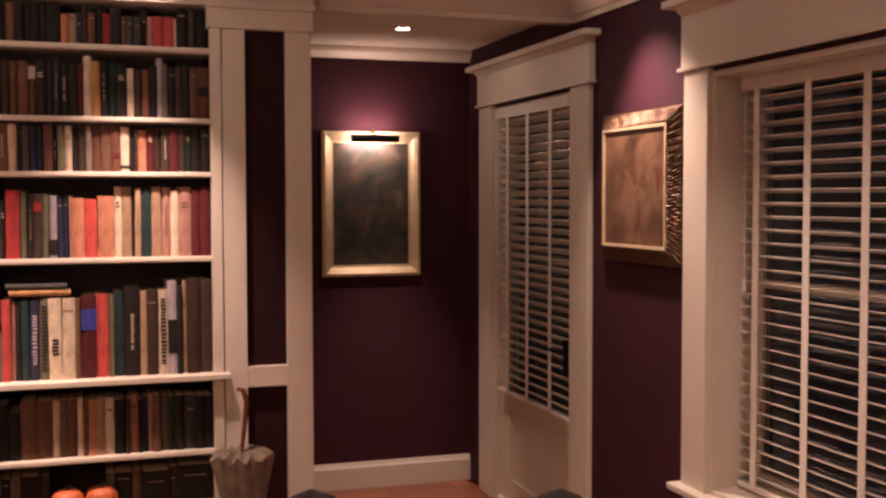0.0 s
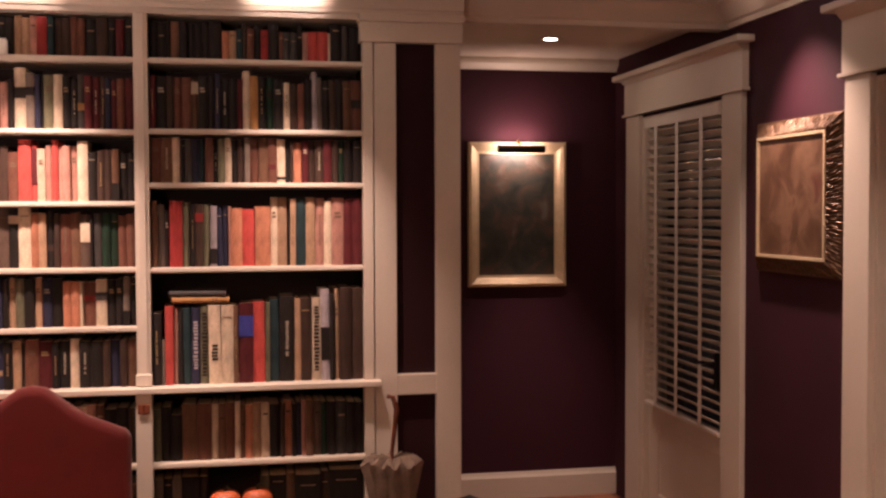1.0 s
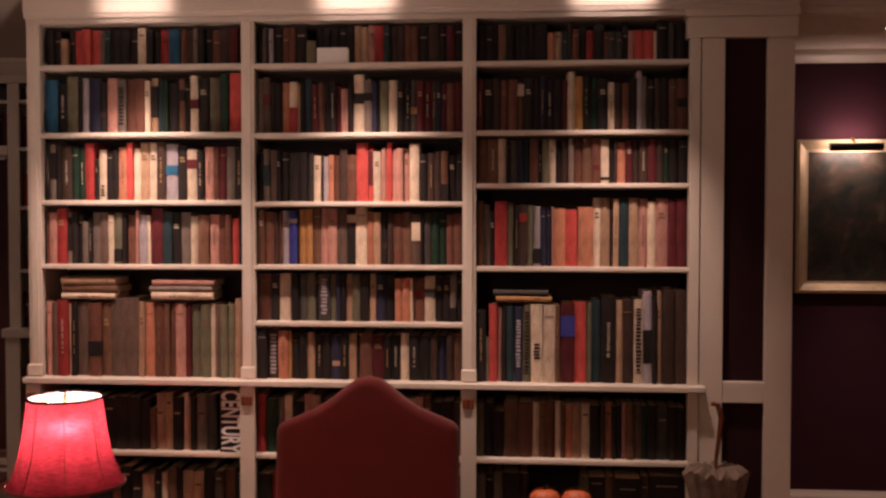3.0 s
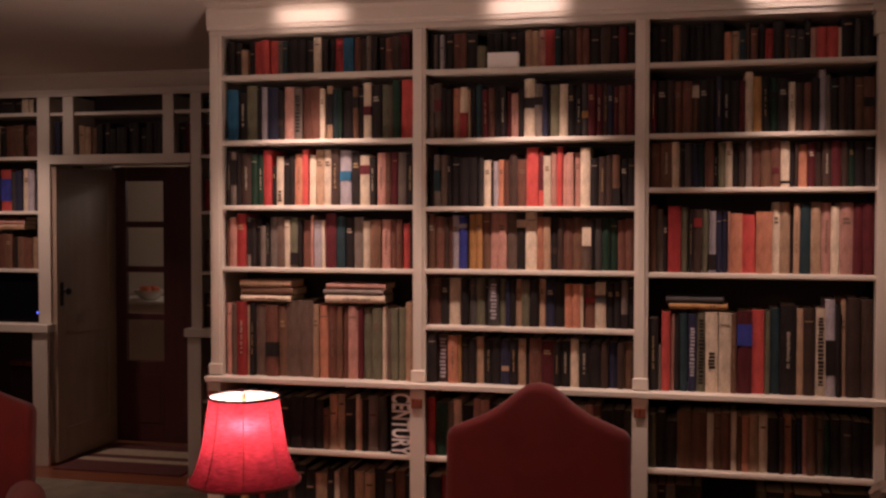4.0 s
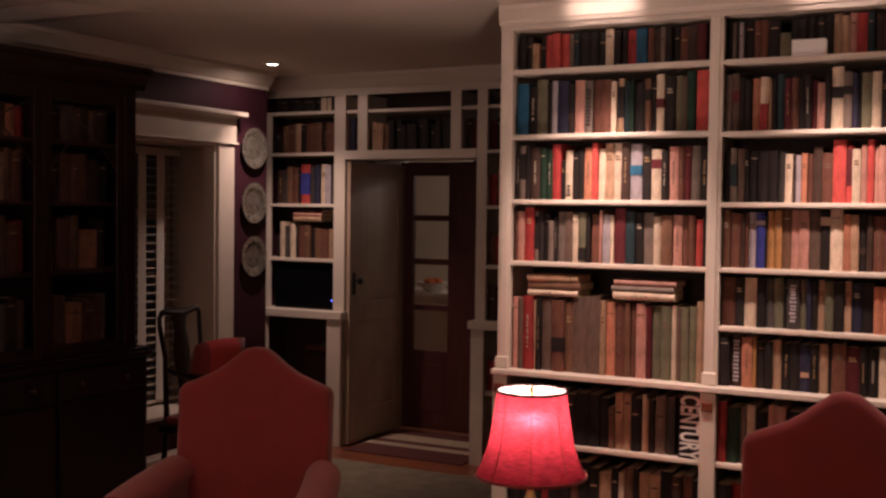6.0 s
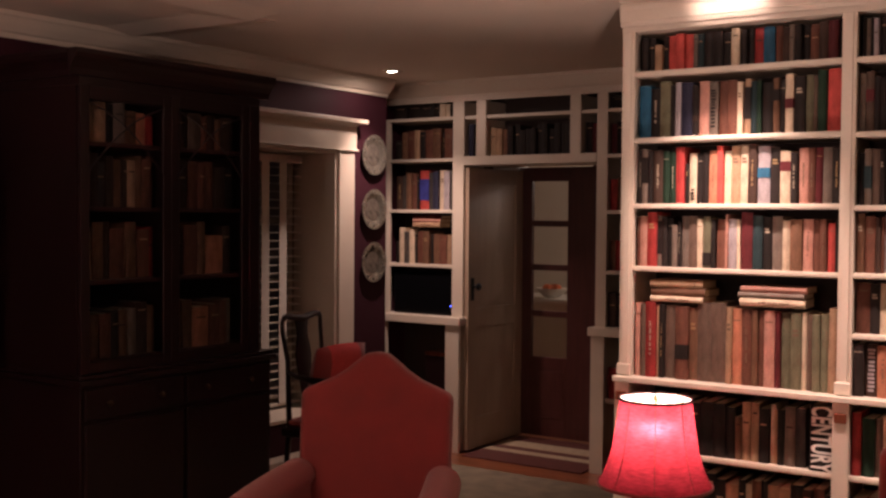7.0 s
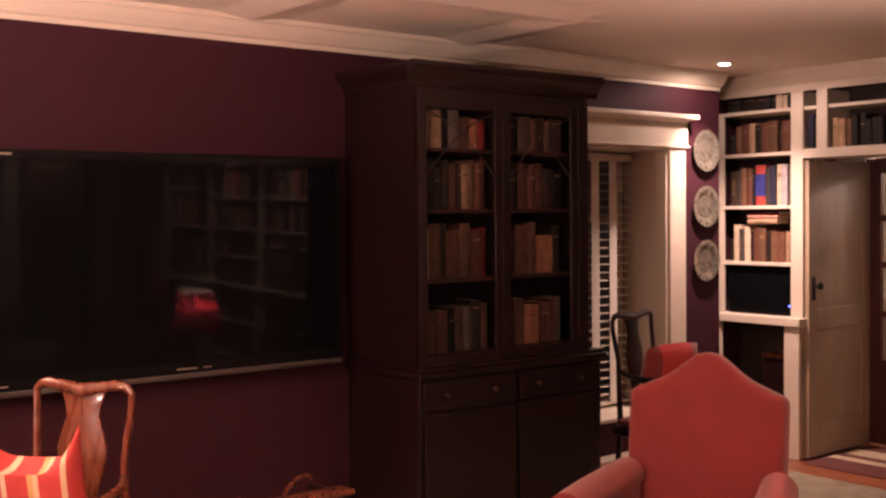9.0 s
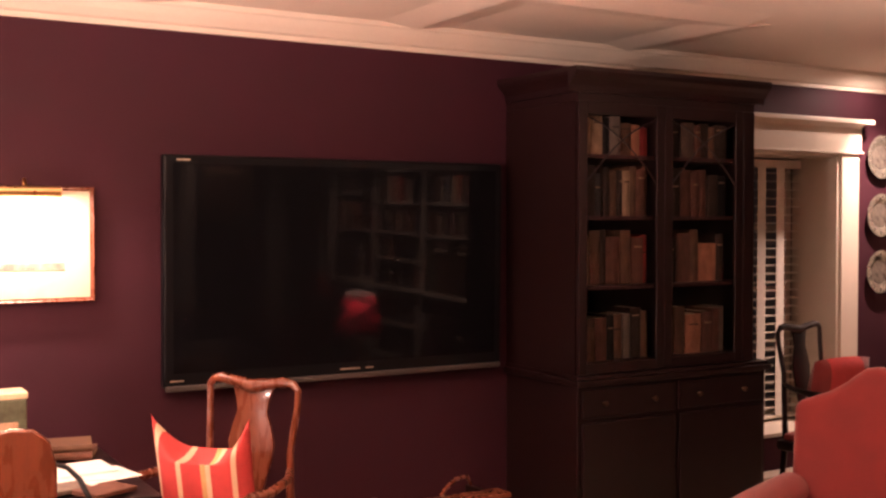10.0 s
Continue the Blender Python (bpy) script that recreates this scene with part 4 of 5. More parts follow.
for z in (2.375, 2.08, 1.715, 1.322):
    part("shelf", boxes(((NICHE_X + 0.003, 0.004, z - 0.022), (-3.65, FD, z)), bevel=0.002), CREAM, far)
    part("shelf", boxes(((-2.50, 0.004, z - 0.022), (-1.455, FD, z)), bevel=0.002), CREAM, far)
part("shelf", boxes(((-2.50, 0.004, 0.46), (-1.455, FD, 0.482)), bevel=0.002), CREAM, far)
part("lintel", boxes(((-3.588, -0.004, 2.028), (-2.56, FD, 2.09)), bevel=0.003), CREAM, far)
part("shelf", boxes(((-3.588, 0.012, 2.352), (-2.56, FD, 2.374)), bevel=0.002), CREAM, far)
for x in (-3.487, -2.757):
    part("stile", boxes(((x, 0, 2.09), (x + 0.078, 0.03, 2.477)), ((x + 0.014, 0.03, 2.09), (x + 0.064, FD, 2.477)), bevel=0.003), CREAM, far)
part("top_rail", boxes(((NICHE_X + 0.003, 0.0, 2.478), (-1.455, 0.03, 2.61))), CREAM, far)
FARG, FARW = "books round the doorway", "on the shelves by the doorway"
book_row("k20 k20 k20 k10 w8/100 w7/96 k14", (-4.235, FAR_Y + 0.03, 2.375), (1, 0, 0), (0, -1, 0), 0.575, 0.10, FARG, FARW, joined=True)
book_row("k12/60 b10/85 n14/88 t10/90 k10/85 n14/90 b14/92 k6/85 n14/90 m12/88", (-4.225, FAR_Y + 0.03, 2.08), (1, 0, 0), (0, -1, 0), 0.565, 0.235, FARG, FARW)
book_row("d15/85 s10/85 b11/92 n11/90 k4/85 R19/97:B24-78 s10/92 u12/95 w12/98 l12/95 s10/92 k8/85", (-4.225, FAR_Y + 0.03, 1.715), (1, 0, 0), (0, -1, 0), 0.565, 0.29, FARG, FARW)
book_row("k8/60 w12/97 s9/86 w10/92 k5/80 n12/90 b12/88 k7/80 b12/80 n14/78 t10/80 k12/72", (-4.225, FAR_Y + 0.03, 1.322), (1, 0, 0), (0, -1, 0), 0.565, 0.27, FARG, FARW)
lying_books("tpm", (-3.92, FAR_Y + 0.03, 1.588), 0.25, 0.15, FARG, "lying on other books by the doorway")
book_row("u k", (-3.58, FAR_Y + 0.03, 2.09), (1, 0, 0), (0, -1, 0), 0.085, 0.23, FARG, FARW, joined=True)
book_row("t t b k k k k k k k k k k k", (-3.40, FAR_Y + 0.03, 2.09), (1, 0, 0), (0, -1, 0), 0.63, 0.21, FARG, FARW, spread=0.2, joined=True)
book_row("k m", (-2.675, FAR_Y + 0.03, 2.09), (1, 0, 0), (0, -1, 0), 0.11, 0.22, FARG, FARW, joined=True)
for z, codes in ((2.375, "k d k k m"), (2.08, "m k d b r k d k b k d"), (1.715, "r b k k d b t k d r k b"), (1.322, "b r t b d k k r b d t k"), (0.955, "d k k b r k d k k b"), (0.482, "r m k d k b k d k")):
    book_row(codes, (-2.495, FAR_Y + 0.03, z), (1, 0, 0), (0, -1, 0), 0.6, 0.09 if z > 2.3 else 0.23, FARG, FARW, spread=0.15, joined=True)

# the black set on the ledge shelf and the box below it
player = thing("stereo", (-3.945, FAR_Y + 0.04, 0.956), "black stereo set with a small blue pilot lamp", "stereo")
part("case", boxes(((-0.275, 0, 0), (0.275, 0.22, 0.30)), bevel=0.008), BEZEL, player)
part("front_panel", boxes(((-0.26, -0.004, 0.02), (0.26, 0.001, 0.28)), bevel=0.002), SCREEN, player)
part("pilot_lamp", boxes(((0.228, -0.008, 0.065), (0.238, -0.003, 0.075))), glow("blue_pilot", (0.05, 0.1, 1.0), 3), player, "tiny blue lamp")
crate = thing("storage_box", (-3.80, FAR_Y + 0.03, 0.40), "dark wooden box in the lower cupboard", "box")
part("box_body", boxes(((-0.12, 0, 0), (0.17, 0.22, 0.26)), bevel=0.006), MAHOGANY, crate)
part("box_lid", boxes(((-0.125, -0.005, 0.262), (0.175, 0.225, 0.29)), bevel=0.005), CHAIR_WOOD, crate)
part("shelf", boxes(((NICHE_X + 0.003, 0.0, 0.375), (-3.65, FD, 0.40)), bevel=0.002), CREAM, far)

# open door leaf in the passage, glazed wooden door behind it
leaf = thing("door_2", (-3.578, 6.30, 0.012), "tan-painted panelled door standing open in the passage", "door")
leaf["kind"] = "structure"
part("leaf", boxes(((-0.012, 0.0, 0), (0.022, 0.11, 2.005)), ((-0.012, 0.66, 0), (0.022, 0.775, 2.005)), ((-0.012, 0.11, 0), (0.022, 0.66, 0.22)), ((-0.012, 0.11, 1.89), (0.022, 0.66, 2.005)), ((-0.012, 0.11, 0.86), (0.022, 0.66, 1.0)),
                   bevel=0.003), DOOR_PAINT, leaf)
part("door_panel", boxes(((-0.006, 0.10, 0.21), (0.012, 0.67, 0.87))), DOOR_PAINT, leaf)
part("door_panel", boxes(((-0.006, 0.10, 0.99), (0.012, 0.67, 1.90))), DOOR_PAINT, leaf)
bm = boxes(((0.021, 0.035, 1.06), (0.026, 0.075, 1.22)), bevel=0.002)
lathe(bm, [(0.010, 0.0), (0.010, 0.03), (0.026, 0.045), (0.026, 0.06), (0.012, 0.07)], 14, pose(0.022, 0.055, 1.16, 0, 90, 0))
part("door_knob", bm, BLACK_METAL, leaf, "dark knob on a plate")
gd = thing("door_3", (-3.29, 7.085, 0.012), "dark reddish wooden door with a column of glass panes", "door")
gd["kind"] = "structure"
part("leaf", boxes(((-0.30, -0.02, 0), (-0.183, 0.02, 2.03)), ((0.118, -0.02, 0), (0.33, 0.02, 2.03)), ((-0.183, -0.02, 0), (0.118, 0.02, 0.60)), ((-0.183, -0.02, 1.925), (0.118, 0.02, 2.03)), bevel=0.003), RED_WOOD, gd)
part("lower_panel", boxes(((-0.15, -0.026, 0.14), (0.09, -0.019, 0.5)), bevel=0.004), RED_WOOD, gd)
for a, b in ((0.60, 0.905), (0.955, 1.255), (1.293, 1.585), (1.63, 1.925)):
    pane = part("pane", boxes(((-0.183, -0.003, a), (0.118, 0.003, b))), GLASS, gd)
    pane.visible_shadow = False
for z in (0.905, 1.255, 1.585):
    part("glazing_bar", boxes(((-0.183, -0.018, z), (0.118, 0.018, z + 0.045)), bevel=0.003), RED_WOOD, gd)
structure("trim_hall_door", boxes(((-2.955, 7.03, 0), (-2.565, 7.098, 2.10)), bevel=0.003), RED_WOOD, "dark reddish wooden casing beside the glazed door")
cab = thing("kitchen_counter", (-4.45, 8.98, 0), "pale counter in the lit room beyond the glazed door", "counter")
part("counter_base", boxes(((-0.7, -0.3, 0), (0.7, 0.3, 0.88)), bevel=0.004), CREAM, cab)
part("counter_top", boxes(((-0.72, -0.32, 0.88), (0.72, 0.3, 0.92)), bevel=0.006), WHITE_PAPER, cab)
bowl = thing("fruit_bowl", (-4.22, 8.80, 0.92), "white bowl with orange fruit on the counter", "bowl")
bm = bmesh.new()
lathe(bm, [(0.05, 0), (0.09, 0.02), (0.14, 0.07), (0.15, 0.09), (0.143, 0.088), (0.08, 0.03), (0.01, 0.02)], 24)
part("bowl_body", bm, WHITE_PAPER, bowl, "", True)
for k in range(4):
    bm = bmesh.new()
    bmesh.ops.create_uvsphere(bm, u_segments=14, v_segments=10, radius=0.042, matrix=Matrix.Translation((0.055 * math.cos(k * 1.6), 0.055 * math.sin(k * 1.6), 0.085)))
    part("fruit", bm, ORANGE_SKIN, bowl, "", True)

# ---- rug and striped mat ----
rug = tagged(finish("rug", boxes(((-3.7, 1.2, 0), (1.6, 5.9, 0.010)), bevel=0.003), RUG), "muted beige woven rug on the wooden floor", "rug")
mat = thing("striped_mat", (-3.05, 6.58, 0), "dark red and beige striped mat in the doorway", "mat")
for k in range(9):
    part("stripe", boxes(((-0.46, -0.42 + k * 0.094, 0.0), (0.46, -0.42 + (k + 1) * 0.094 - 0.001, 0.009))), RUG_STRIPE if k in (3, 5, 6) else RUG_RED, mat)

# ---- mahogany bookcase on the west wall ----
cabinet = thing("cabinet", (WEST_X + 0.004, 2.92, 0), "dark mahogany glazed bookcase with cupboard below", "cabinet")
CW, CD, DW = 1.145, 0.60, 1.070
part("lower_body", boxes(((0, -0.0, 0.09), (CD, CW + 0.09, 0.895)), bevel=0.004), MAHOGANY, cabinet)
part("plinth", boxes(((0, -0.01, 0), (CD + 0.01, CW + 0.10, 0.09)), bevel=0.004), MAHOGANY, cabinet)
part("waist_moulding", boxes(((0, -0.02, 0.895), (CD + 0.03, CW + 0.11, 0.925)), ((0, -0.01, 0.925), (CD + 0.015, CW + 0.10, 0.945)), bevel=0.006), MAHOGANY, cabinet)
part("upper_side", boxes(((0, 0, 0.945), (CD - 0.02, 0.022, 2.239))), MAHOGANY, cabinet)
part("upper_side", boxes(((0, CW - 0.022, 0.945), (CD - 0.02, CW, 2.239))), MAHOGANY, cabinet)
part("upper_back", boxes(((0, 0.022, 0.945), (0.015, CW - 0.022, 2.239))), MAHOGANY, cabinet)
part("upper_top", boxes(((0, 0, 2.24), (CD, CW, 2.28))), MAHOGANY, cabinet)
CORN = [(0, 0), (0.012, 0), (0.016, 0.03), (0.035, 0.055), (0.056, 0.075), (0.064, 0.092), (0.064, 0.112), (0, 0.112)]
for a, b, o in (((CD, -0.06, 2.28), (CD, CW + 0.06, 2.28), (1, 0, 0)), ((0.01, 0, 2.28), (CD, 0, 2.28), (0, -1, 0)), ((0.01, CW, 2.28), (CD, CW, 2.28), (0, 1, 0))):
    bm = bmesh.new()
    profile_run(bm, CORN, a, b, o)
    part("cornice", bm, MAHOGANY, cabinet)
part("frieze", boxes(((0.01, 0, 2.28), (CD - 0.001, CW, 2.388))), MAHOGANY, cabinet)
for k in range(2):
    y0 = 0.004 + k * (DW - 0.008) / 2
    y1 = y0 + (DW - 0.012) / 2
    dr = part("door", boxes(((CD - 0.018, y0, 0.95), (CD + 0.004, y0 + 0.05, 2.24)), ((CD - 0.018, y1 - 0.05, 0.95), (CD + 0.004, y1, 2.24)), ((CD - 0.018, y0 + 0.05, 0.95), (CD + 0.004, y1 - 0.05, 1.0)),
                            ((CD - 0.018, y0 + 0.05, 2.18), (CD + 0.004, y1 - 0.05, 2.24)), bevel=0.003), MAHOGANY, cabinet)
    pane = part("pane", boxes(((CD - 0.008, y0 + 0.05, 1.0), (CD - 0.005, y1 - 0.05, 2.18))), GLASS, dr)
    pane.visible_shadow = False
    ya, yb = y0 + 0.05, y1 - 0.05
    for p, q in ((ya, yb), (yb, ya)):
        # curved glazing bars that cross like tracery at the top
        bm = bmesh.new()
        tube(bm, [(CD - 0.002, p + (q - p) * f, 1.86 + 0.31 * f + 0.05 * math.sin(math.pi * f)) for f in (0, 0.2, 0.4, 0.6, 0.8, 1)], 0.004, 6)
        part("glazing_bar", bm, MAHOGANY, dr)
    part("cupboard_door", boxes(((CD - 0.001, 0.02 + k * 0.605, 0.13), (CD + 0.018, 0.60 + k * 0.605, 0.72)), bevel=0.008), MAHOGANY, cabinet)
    part("drawer_front", boxes(((CD - 0.001, 0.02 + k * 0.605, 0.74), (CD + 0.016, 0.60 + k * 0.605, 0.88)), bevel=0.005), MAHOGANY, cabinet)
    for yy in (0.14, 0.45):
        bm = bmesh.new()
        lathe(bm, [(0.006, 0), (0.006, 0.014), (0.014, 0.02), (0.012, 0.03), (0.004, 0.034)], 12, pose(CD + 0.015, yy + k * 0.605, 0.81, 0, 90, 0))
        part("drawer_knob", bm, DARK_BRONZE, cabinet, "small dark metal knob", True)
# shelves lighter than the case: light caught by their front edges, put into the colour
for z in (1.0, 1.365, 1.70, 1.995):
    part("shelf", boxes(((0.015, 0.022, z - 0.02), (CD - 0.03, CW - 0.022, z)), bevel=0.002), RED_WOOD, cabinet)
part("divider", boxes(((0.015, DW / 2 - 0.012, 0.945), (CD - 0.05, DW / 2 + 0.012, 2.238))), MAHOGANY, cabinet)
part("corner_post", boxes(((CD - 0.018, DW, 0.95), (CD + 0.004, CW, 2.239)), bevel=0.003), MAHOGANY, cabinet)
for z, left, right, tall in ((1.0, "b12 b14 n14 k10 b14 y10 d16 b10", "d10 b14 b14 o22/80 n16/85 n10 y10", 0.25),
                             (1.365, "t14/90 b12/98 d10 n16 b12 n14 r8", "d20 n16 b10/98 o26/72 d10", 0.27),
                             (1.70, "d14 d14 s12 d10 b16 d6 t12 b10 n14 n8", "n14 d16 n14 n10 n12/95 d14 k14", 0.25),
                             (1.995, "t16 t14 k8 y14 b16 o12/80 r10/75", "_10 d20 x20 n10 d14 b8 d20", 0.19)):
    for codes, y in ((left, 2.955), (right, 3.475)):
        book_row(codes, (WEST_X + CD - 0.035, y, z), (0, 1, 0), (1, 0, 0), 0.46, tall, "books in the mahogany bookcase", "behind glass in the mahogany bookcase", spread=0.18, joined=True)

# ---- television ----
tv = thing("television", (WEST_X + 0.006, 1.97, 0.955), "large black flat television mounted on the wall, switched off", "television")
tv.matrix_basis = pose(WEST_X + 0.006, 1.97, 0.955, 0, 0.9, -0.55)
part("wall_mount", boxes(((0, -0.35, 0.25), (0.03, 0.35, 0.75)), bevel=0.004), BLACK_METAL, tv)
part("casing", boxes(((0.028, -0.858, 0.0), (0.078, 0.858, 1.008)), bevel=0.012), BEZEL, tv)
part("screen", boxes(((0.0785, -0.815, 0.065), (0.0805, 0.815, 0.970))), SCREEN, tv)
part("lower_trim", boxes(((0.074, -0.85, -0.012), (0.086, 0.85, 0.012)), bevel=0.004), GREY_TRIM, tv, "grey lower trim strip")
for y, w in ((-0.80, 0.03), (0.02, 0.05), (0.12, 0.02)):
    part("marking", boxes(((0.0783, y - w, 0.030), (0.0795, y + w, 0.036))), PALE_INK, tv, "small pale marking")
part("marking", boxes(((0.0783, -0.80, 0.982), (0.0795, -0.74, 0.99))), PALE_INK, tv, "small pale marking")


# ---- pictures ----
def picture(name, at, turn, w, h, border, thick, frame_mat, canvas_mat, label, inner=0.0, inner_mat=None, carved=0, proud=0.0):
    """A framed picture in the plane y = 0 of its own frame, standing out towards -y."""
    ob = thing(name, at, label, "picture", "", turn)
    sec = [(0, 0), (0, -thick), (border * 0.25, -thick * 1.25), (border * 0.55, -thick * 0.95), (border * 0.8, -thick * 0.55), (border, -thick * 0.5), (border, 0)]
    if proud:
        # a frame that falls back to the wall from its inner edge
        sec = [(0, 0), (0, -thick * 0.2), (border * 0.2, -thick * 0.38), (border * 0.5, -thick * 0.6), (border * 0.8, -thick * 0.92), (border * 0.93, -thick), (border, -thick * 0.93), (border, 0)]
    for k in range(4):
        bm = bmesh.new()
        horizontal = k % 2 == 0
        half, other = (w / 2, h / 2) if horizontal else (h / 2, w / 2)
        rows = []
        for d, y in sec:
            row = []
            count = 2 if not carved else carved
            for j in range(count):
                f = -1 + 2 * j / (count - 1)
                bump = 0.0 if not carved or d in (0, border) else 0.0022 * math.sin(j * 2.4 + d * 170) + 0.0018 * math.sin(j * 1.1 + k + d * 90)
                row.append(bm.verts.new((f * (half - d), y - bump, other - d)))
            rows.append(row)
        for a, b in zip(rows, rows[1:]):
            for j in range(len(a) - 1):
                bm.faces.new((a[j], a[j + 1], b[j + 1], b[j]))
        bmesh.ops.transform(bm, matrix=Matrix.Rotation(k * math.pi / 2, 4, "Y"), verts=bm.verts)
        part("frame_side", bm, frame_mat, ob)
    b = border
    if inner:
        part("mount", boxes(((-w / 2 + b, -0.010 - proud, -h / 2 + b), (w / 2 - b, -0.004 - proud, h / 2 - b))), inner_mat, ob)
    part("canvas", boxes(((-w / 2 + b + inner, -0.014 - proud, -h / 2 + b + inner), (w / 2 - b - inner, -0.009 - proud, h / 2 - b - inner))), canvas_mat, ob)
    part("backing", boxes(((-w / 2 + 0.004, -0.003, -h / 2 + 0.004), (w / 2 - 0.004, 0.0, h / 2 - 0.004))), MAHOGANY, ob)
    return ob


def painted(name, stops, scale, rough=0.45, stretch=(1, 1, 1)):
    """Loose brushwork: a few colours laid over one another by noise."""
    m = bpy.data.materials.new(name)
    m.use_nodes = True
    n, l = m.node_tree.nodes, m.node_tree.links
    tc, mp, no, cr = n.new("ShaderNodeTexCoord"), n.new("ShaderNodeMapping"), n.new("ShaderNodeTexNoise"), n.new("ShaderNodeValToRGB")
    mp.inputs["Scale"].default_value = stretch
    no.inputs["Scale"].default_value, no.inputs["Detail"].default_value, no.inputs["Distortion"].default_value = scale, 5, 0.6
    l.new(tc.outputs["Object"], mp.inputs["Vector"])
    l.new(mp.outputs["Vector"], no.inputs["Vector"])
    l.new(no.outputs["Fac"], cr.inputs["Fac"])
    e = cr.color_ramp.elements
    e[0].position, e[0].color = stops[0][0], (*stops[0][1], 1)
    e[1].position, e[1].color = stops[-1][0], (*stops[-1][1], 1)
    for p, c in stops[1:-1]:
        e.new(p).color = (*c, 1)
    b = n["Principled BSDF"]
    l.new(cr.outputs["Color"], b.inputs["Base Color"])
    b.inputs["Roughness"].default_value = rough
    return m


DARK_OIL = painted("dark_oil_paint", [(0.3, (0.020, 0.022, 0.020)), (0.48, (0.045, 0.045, 0.035)), (0.58, (0.075, 0.05, 0.035)), (0.72, (0.12, 0.11, 0.085))], 9)
BROWN_OIL = painted("brown_oil_paint", [(0.3, (0.05, 0.022, 0.012)), (0.46, (0.11, 0.055, 0.030)), (0.58, (0.17, 0.095, 0.055)), (0.72, (0.09, 0.028, 0.018))], 7)
PALE_WASH = painted("pale_watercolour", [(0.3, (0.62, 0.50, 0.33)), (0.55, (0.72, 0.62, 0.45)), (0.8, (0.66, 0.55, 0.38))], 4)
GREY_WASH = painted("grey_watercolour", [(0.35, (0.20, 0.17, 0.14)), (0.6, (0.40, 0.33, 0.25)), (0.7, (0.62, 0.5, 0.36))], 22)


def picture_light(parent, z, length, out):
    bm = bmesh.new()
    tube(bm, [(-length / 2, -out, z), (length / 2, -out, z)], 0.022, 14)
    part("lamp_tube", bm, BRASS if parent.name.startswith("water") else BLACK_METAL, parent, "slim tubular picture lamp", True)
    bm = bmesh.new()
    tube(bm, [(0, -0.01, z - 0.01), (0, -out * 0.4, z + 0.05), (0, -out, z + 0.015)], 0.006, 8)
    part("lamp_arm", bm, BRASS, parent, "thin brass arm")


oil = picture("oil_painting", (2.411, ALCOVE_Y - 0.004, 1.658), 0, 0.580, 0.832, 0.066, 0.035, PALE_GILT, DARK_OIL, "dark oil painting in a pale gilt frame with a picture lamp")
picture_light(oil, 0.372, 0.275, 0.115)
gold = picture("gilt_painting", (EAST_X - 0.004, 3.695, 1.735), -90, 0.67, 0.625, 0.065, 0.045, GILT, BROWN_OIL, "brown oil painting in a heavy carved gilt frame", carved=110, proud=0.024)
part("slip", boxes(((-0.27, -0.048, -0.2475), (0.27, -0.02, -0.236)), ((-0.27, -0.048, 0.236), (0.27, -0.02, 0.2475)), ((-0.27, -0.048, -0.236), (-0.259, -0.02, 0.236)), ((0.259, -0.048, -0.236), (0.27, -0.02, 0.236))), PALE_GILT, gold, "thin pale gilt inner edge")
wash = picture("watercolour", (WEST_X + 0.004, 0.56, 1.58), 90, 0.56, 0.475, 0.018, 0.022, CHAIR_WOOD, PALE_WASH, "pale watercolour in a slim frame, brightly lit by its picture lamp")
part("landscape", boxes(((-0.24, -0.0155, -0.105), (0.16, -0.0145, -0.075))), GREY_WASH, wash, "grey strip of painted landscape")
picture_light(wash, 0.214, 0.26, 0.10)

# ---- three plates on the west wall ----
def wall_plate(z):
    ob = thing("wall_plate", (WEST_X + 0.002, 5.825, z), "round silvery plate with dark relief hanging on the wall", "plate", "three plates on the wall")
    turn = pose(0, 0, 0, 0, 90, 0)
    bm = bmesh.new()
    lathe(bm, [(0.02, 0.004), (0.075, 0.003), (0.08, 0.006), (0.1, 0.015), (0.137, 0.024), (0.139, 0.028), (0.135, 0.029), (0.098, 0.021), (0.082, 0.012), (0.02, 0.010)], 40, turn)
    part("plate_body", bm, PLATE, ob, "", True)
    bm = bmesh.new()
    lathe(bm, [(0.01, 0.0105), (0.076, 0.0118), (0.076, 0.0128), (0.01, 0.0125)], 26, turn)
    part("painted_centre", bm, PLATE_INK, ob, "dark printed picture in the middle")
    for k in range(10):
        a = k * math.pi / 5
        bm = bmesh.new()
        lathe(bm, [(0.002, 0), (0.012, 0.0005), (0.010, 0.002), (0.002, 0.0025)], 10, turn @ pose(0.116 * math.cos(a), 0.116 * math.sin(a), 0.025))
        part("rim_motif", bm, PLATE_INK, ob)


for z in (2.088, 1.713, 1.346):
    wall_plate(z)


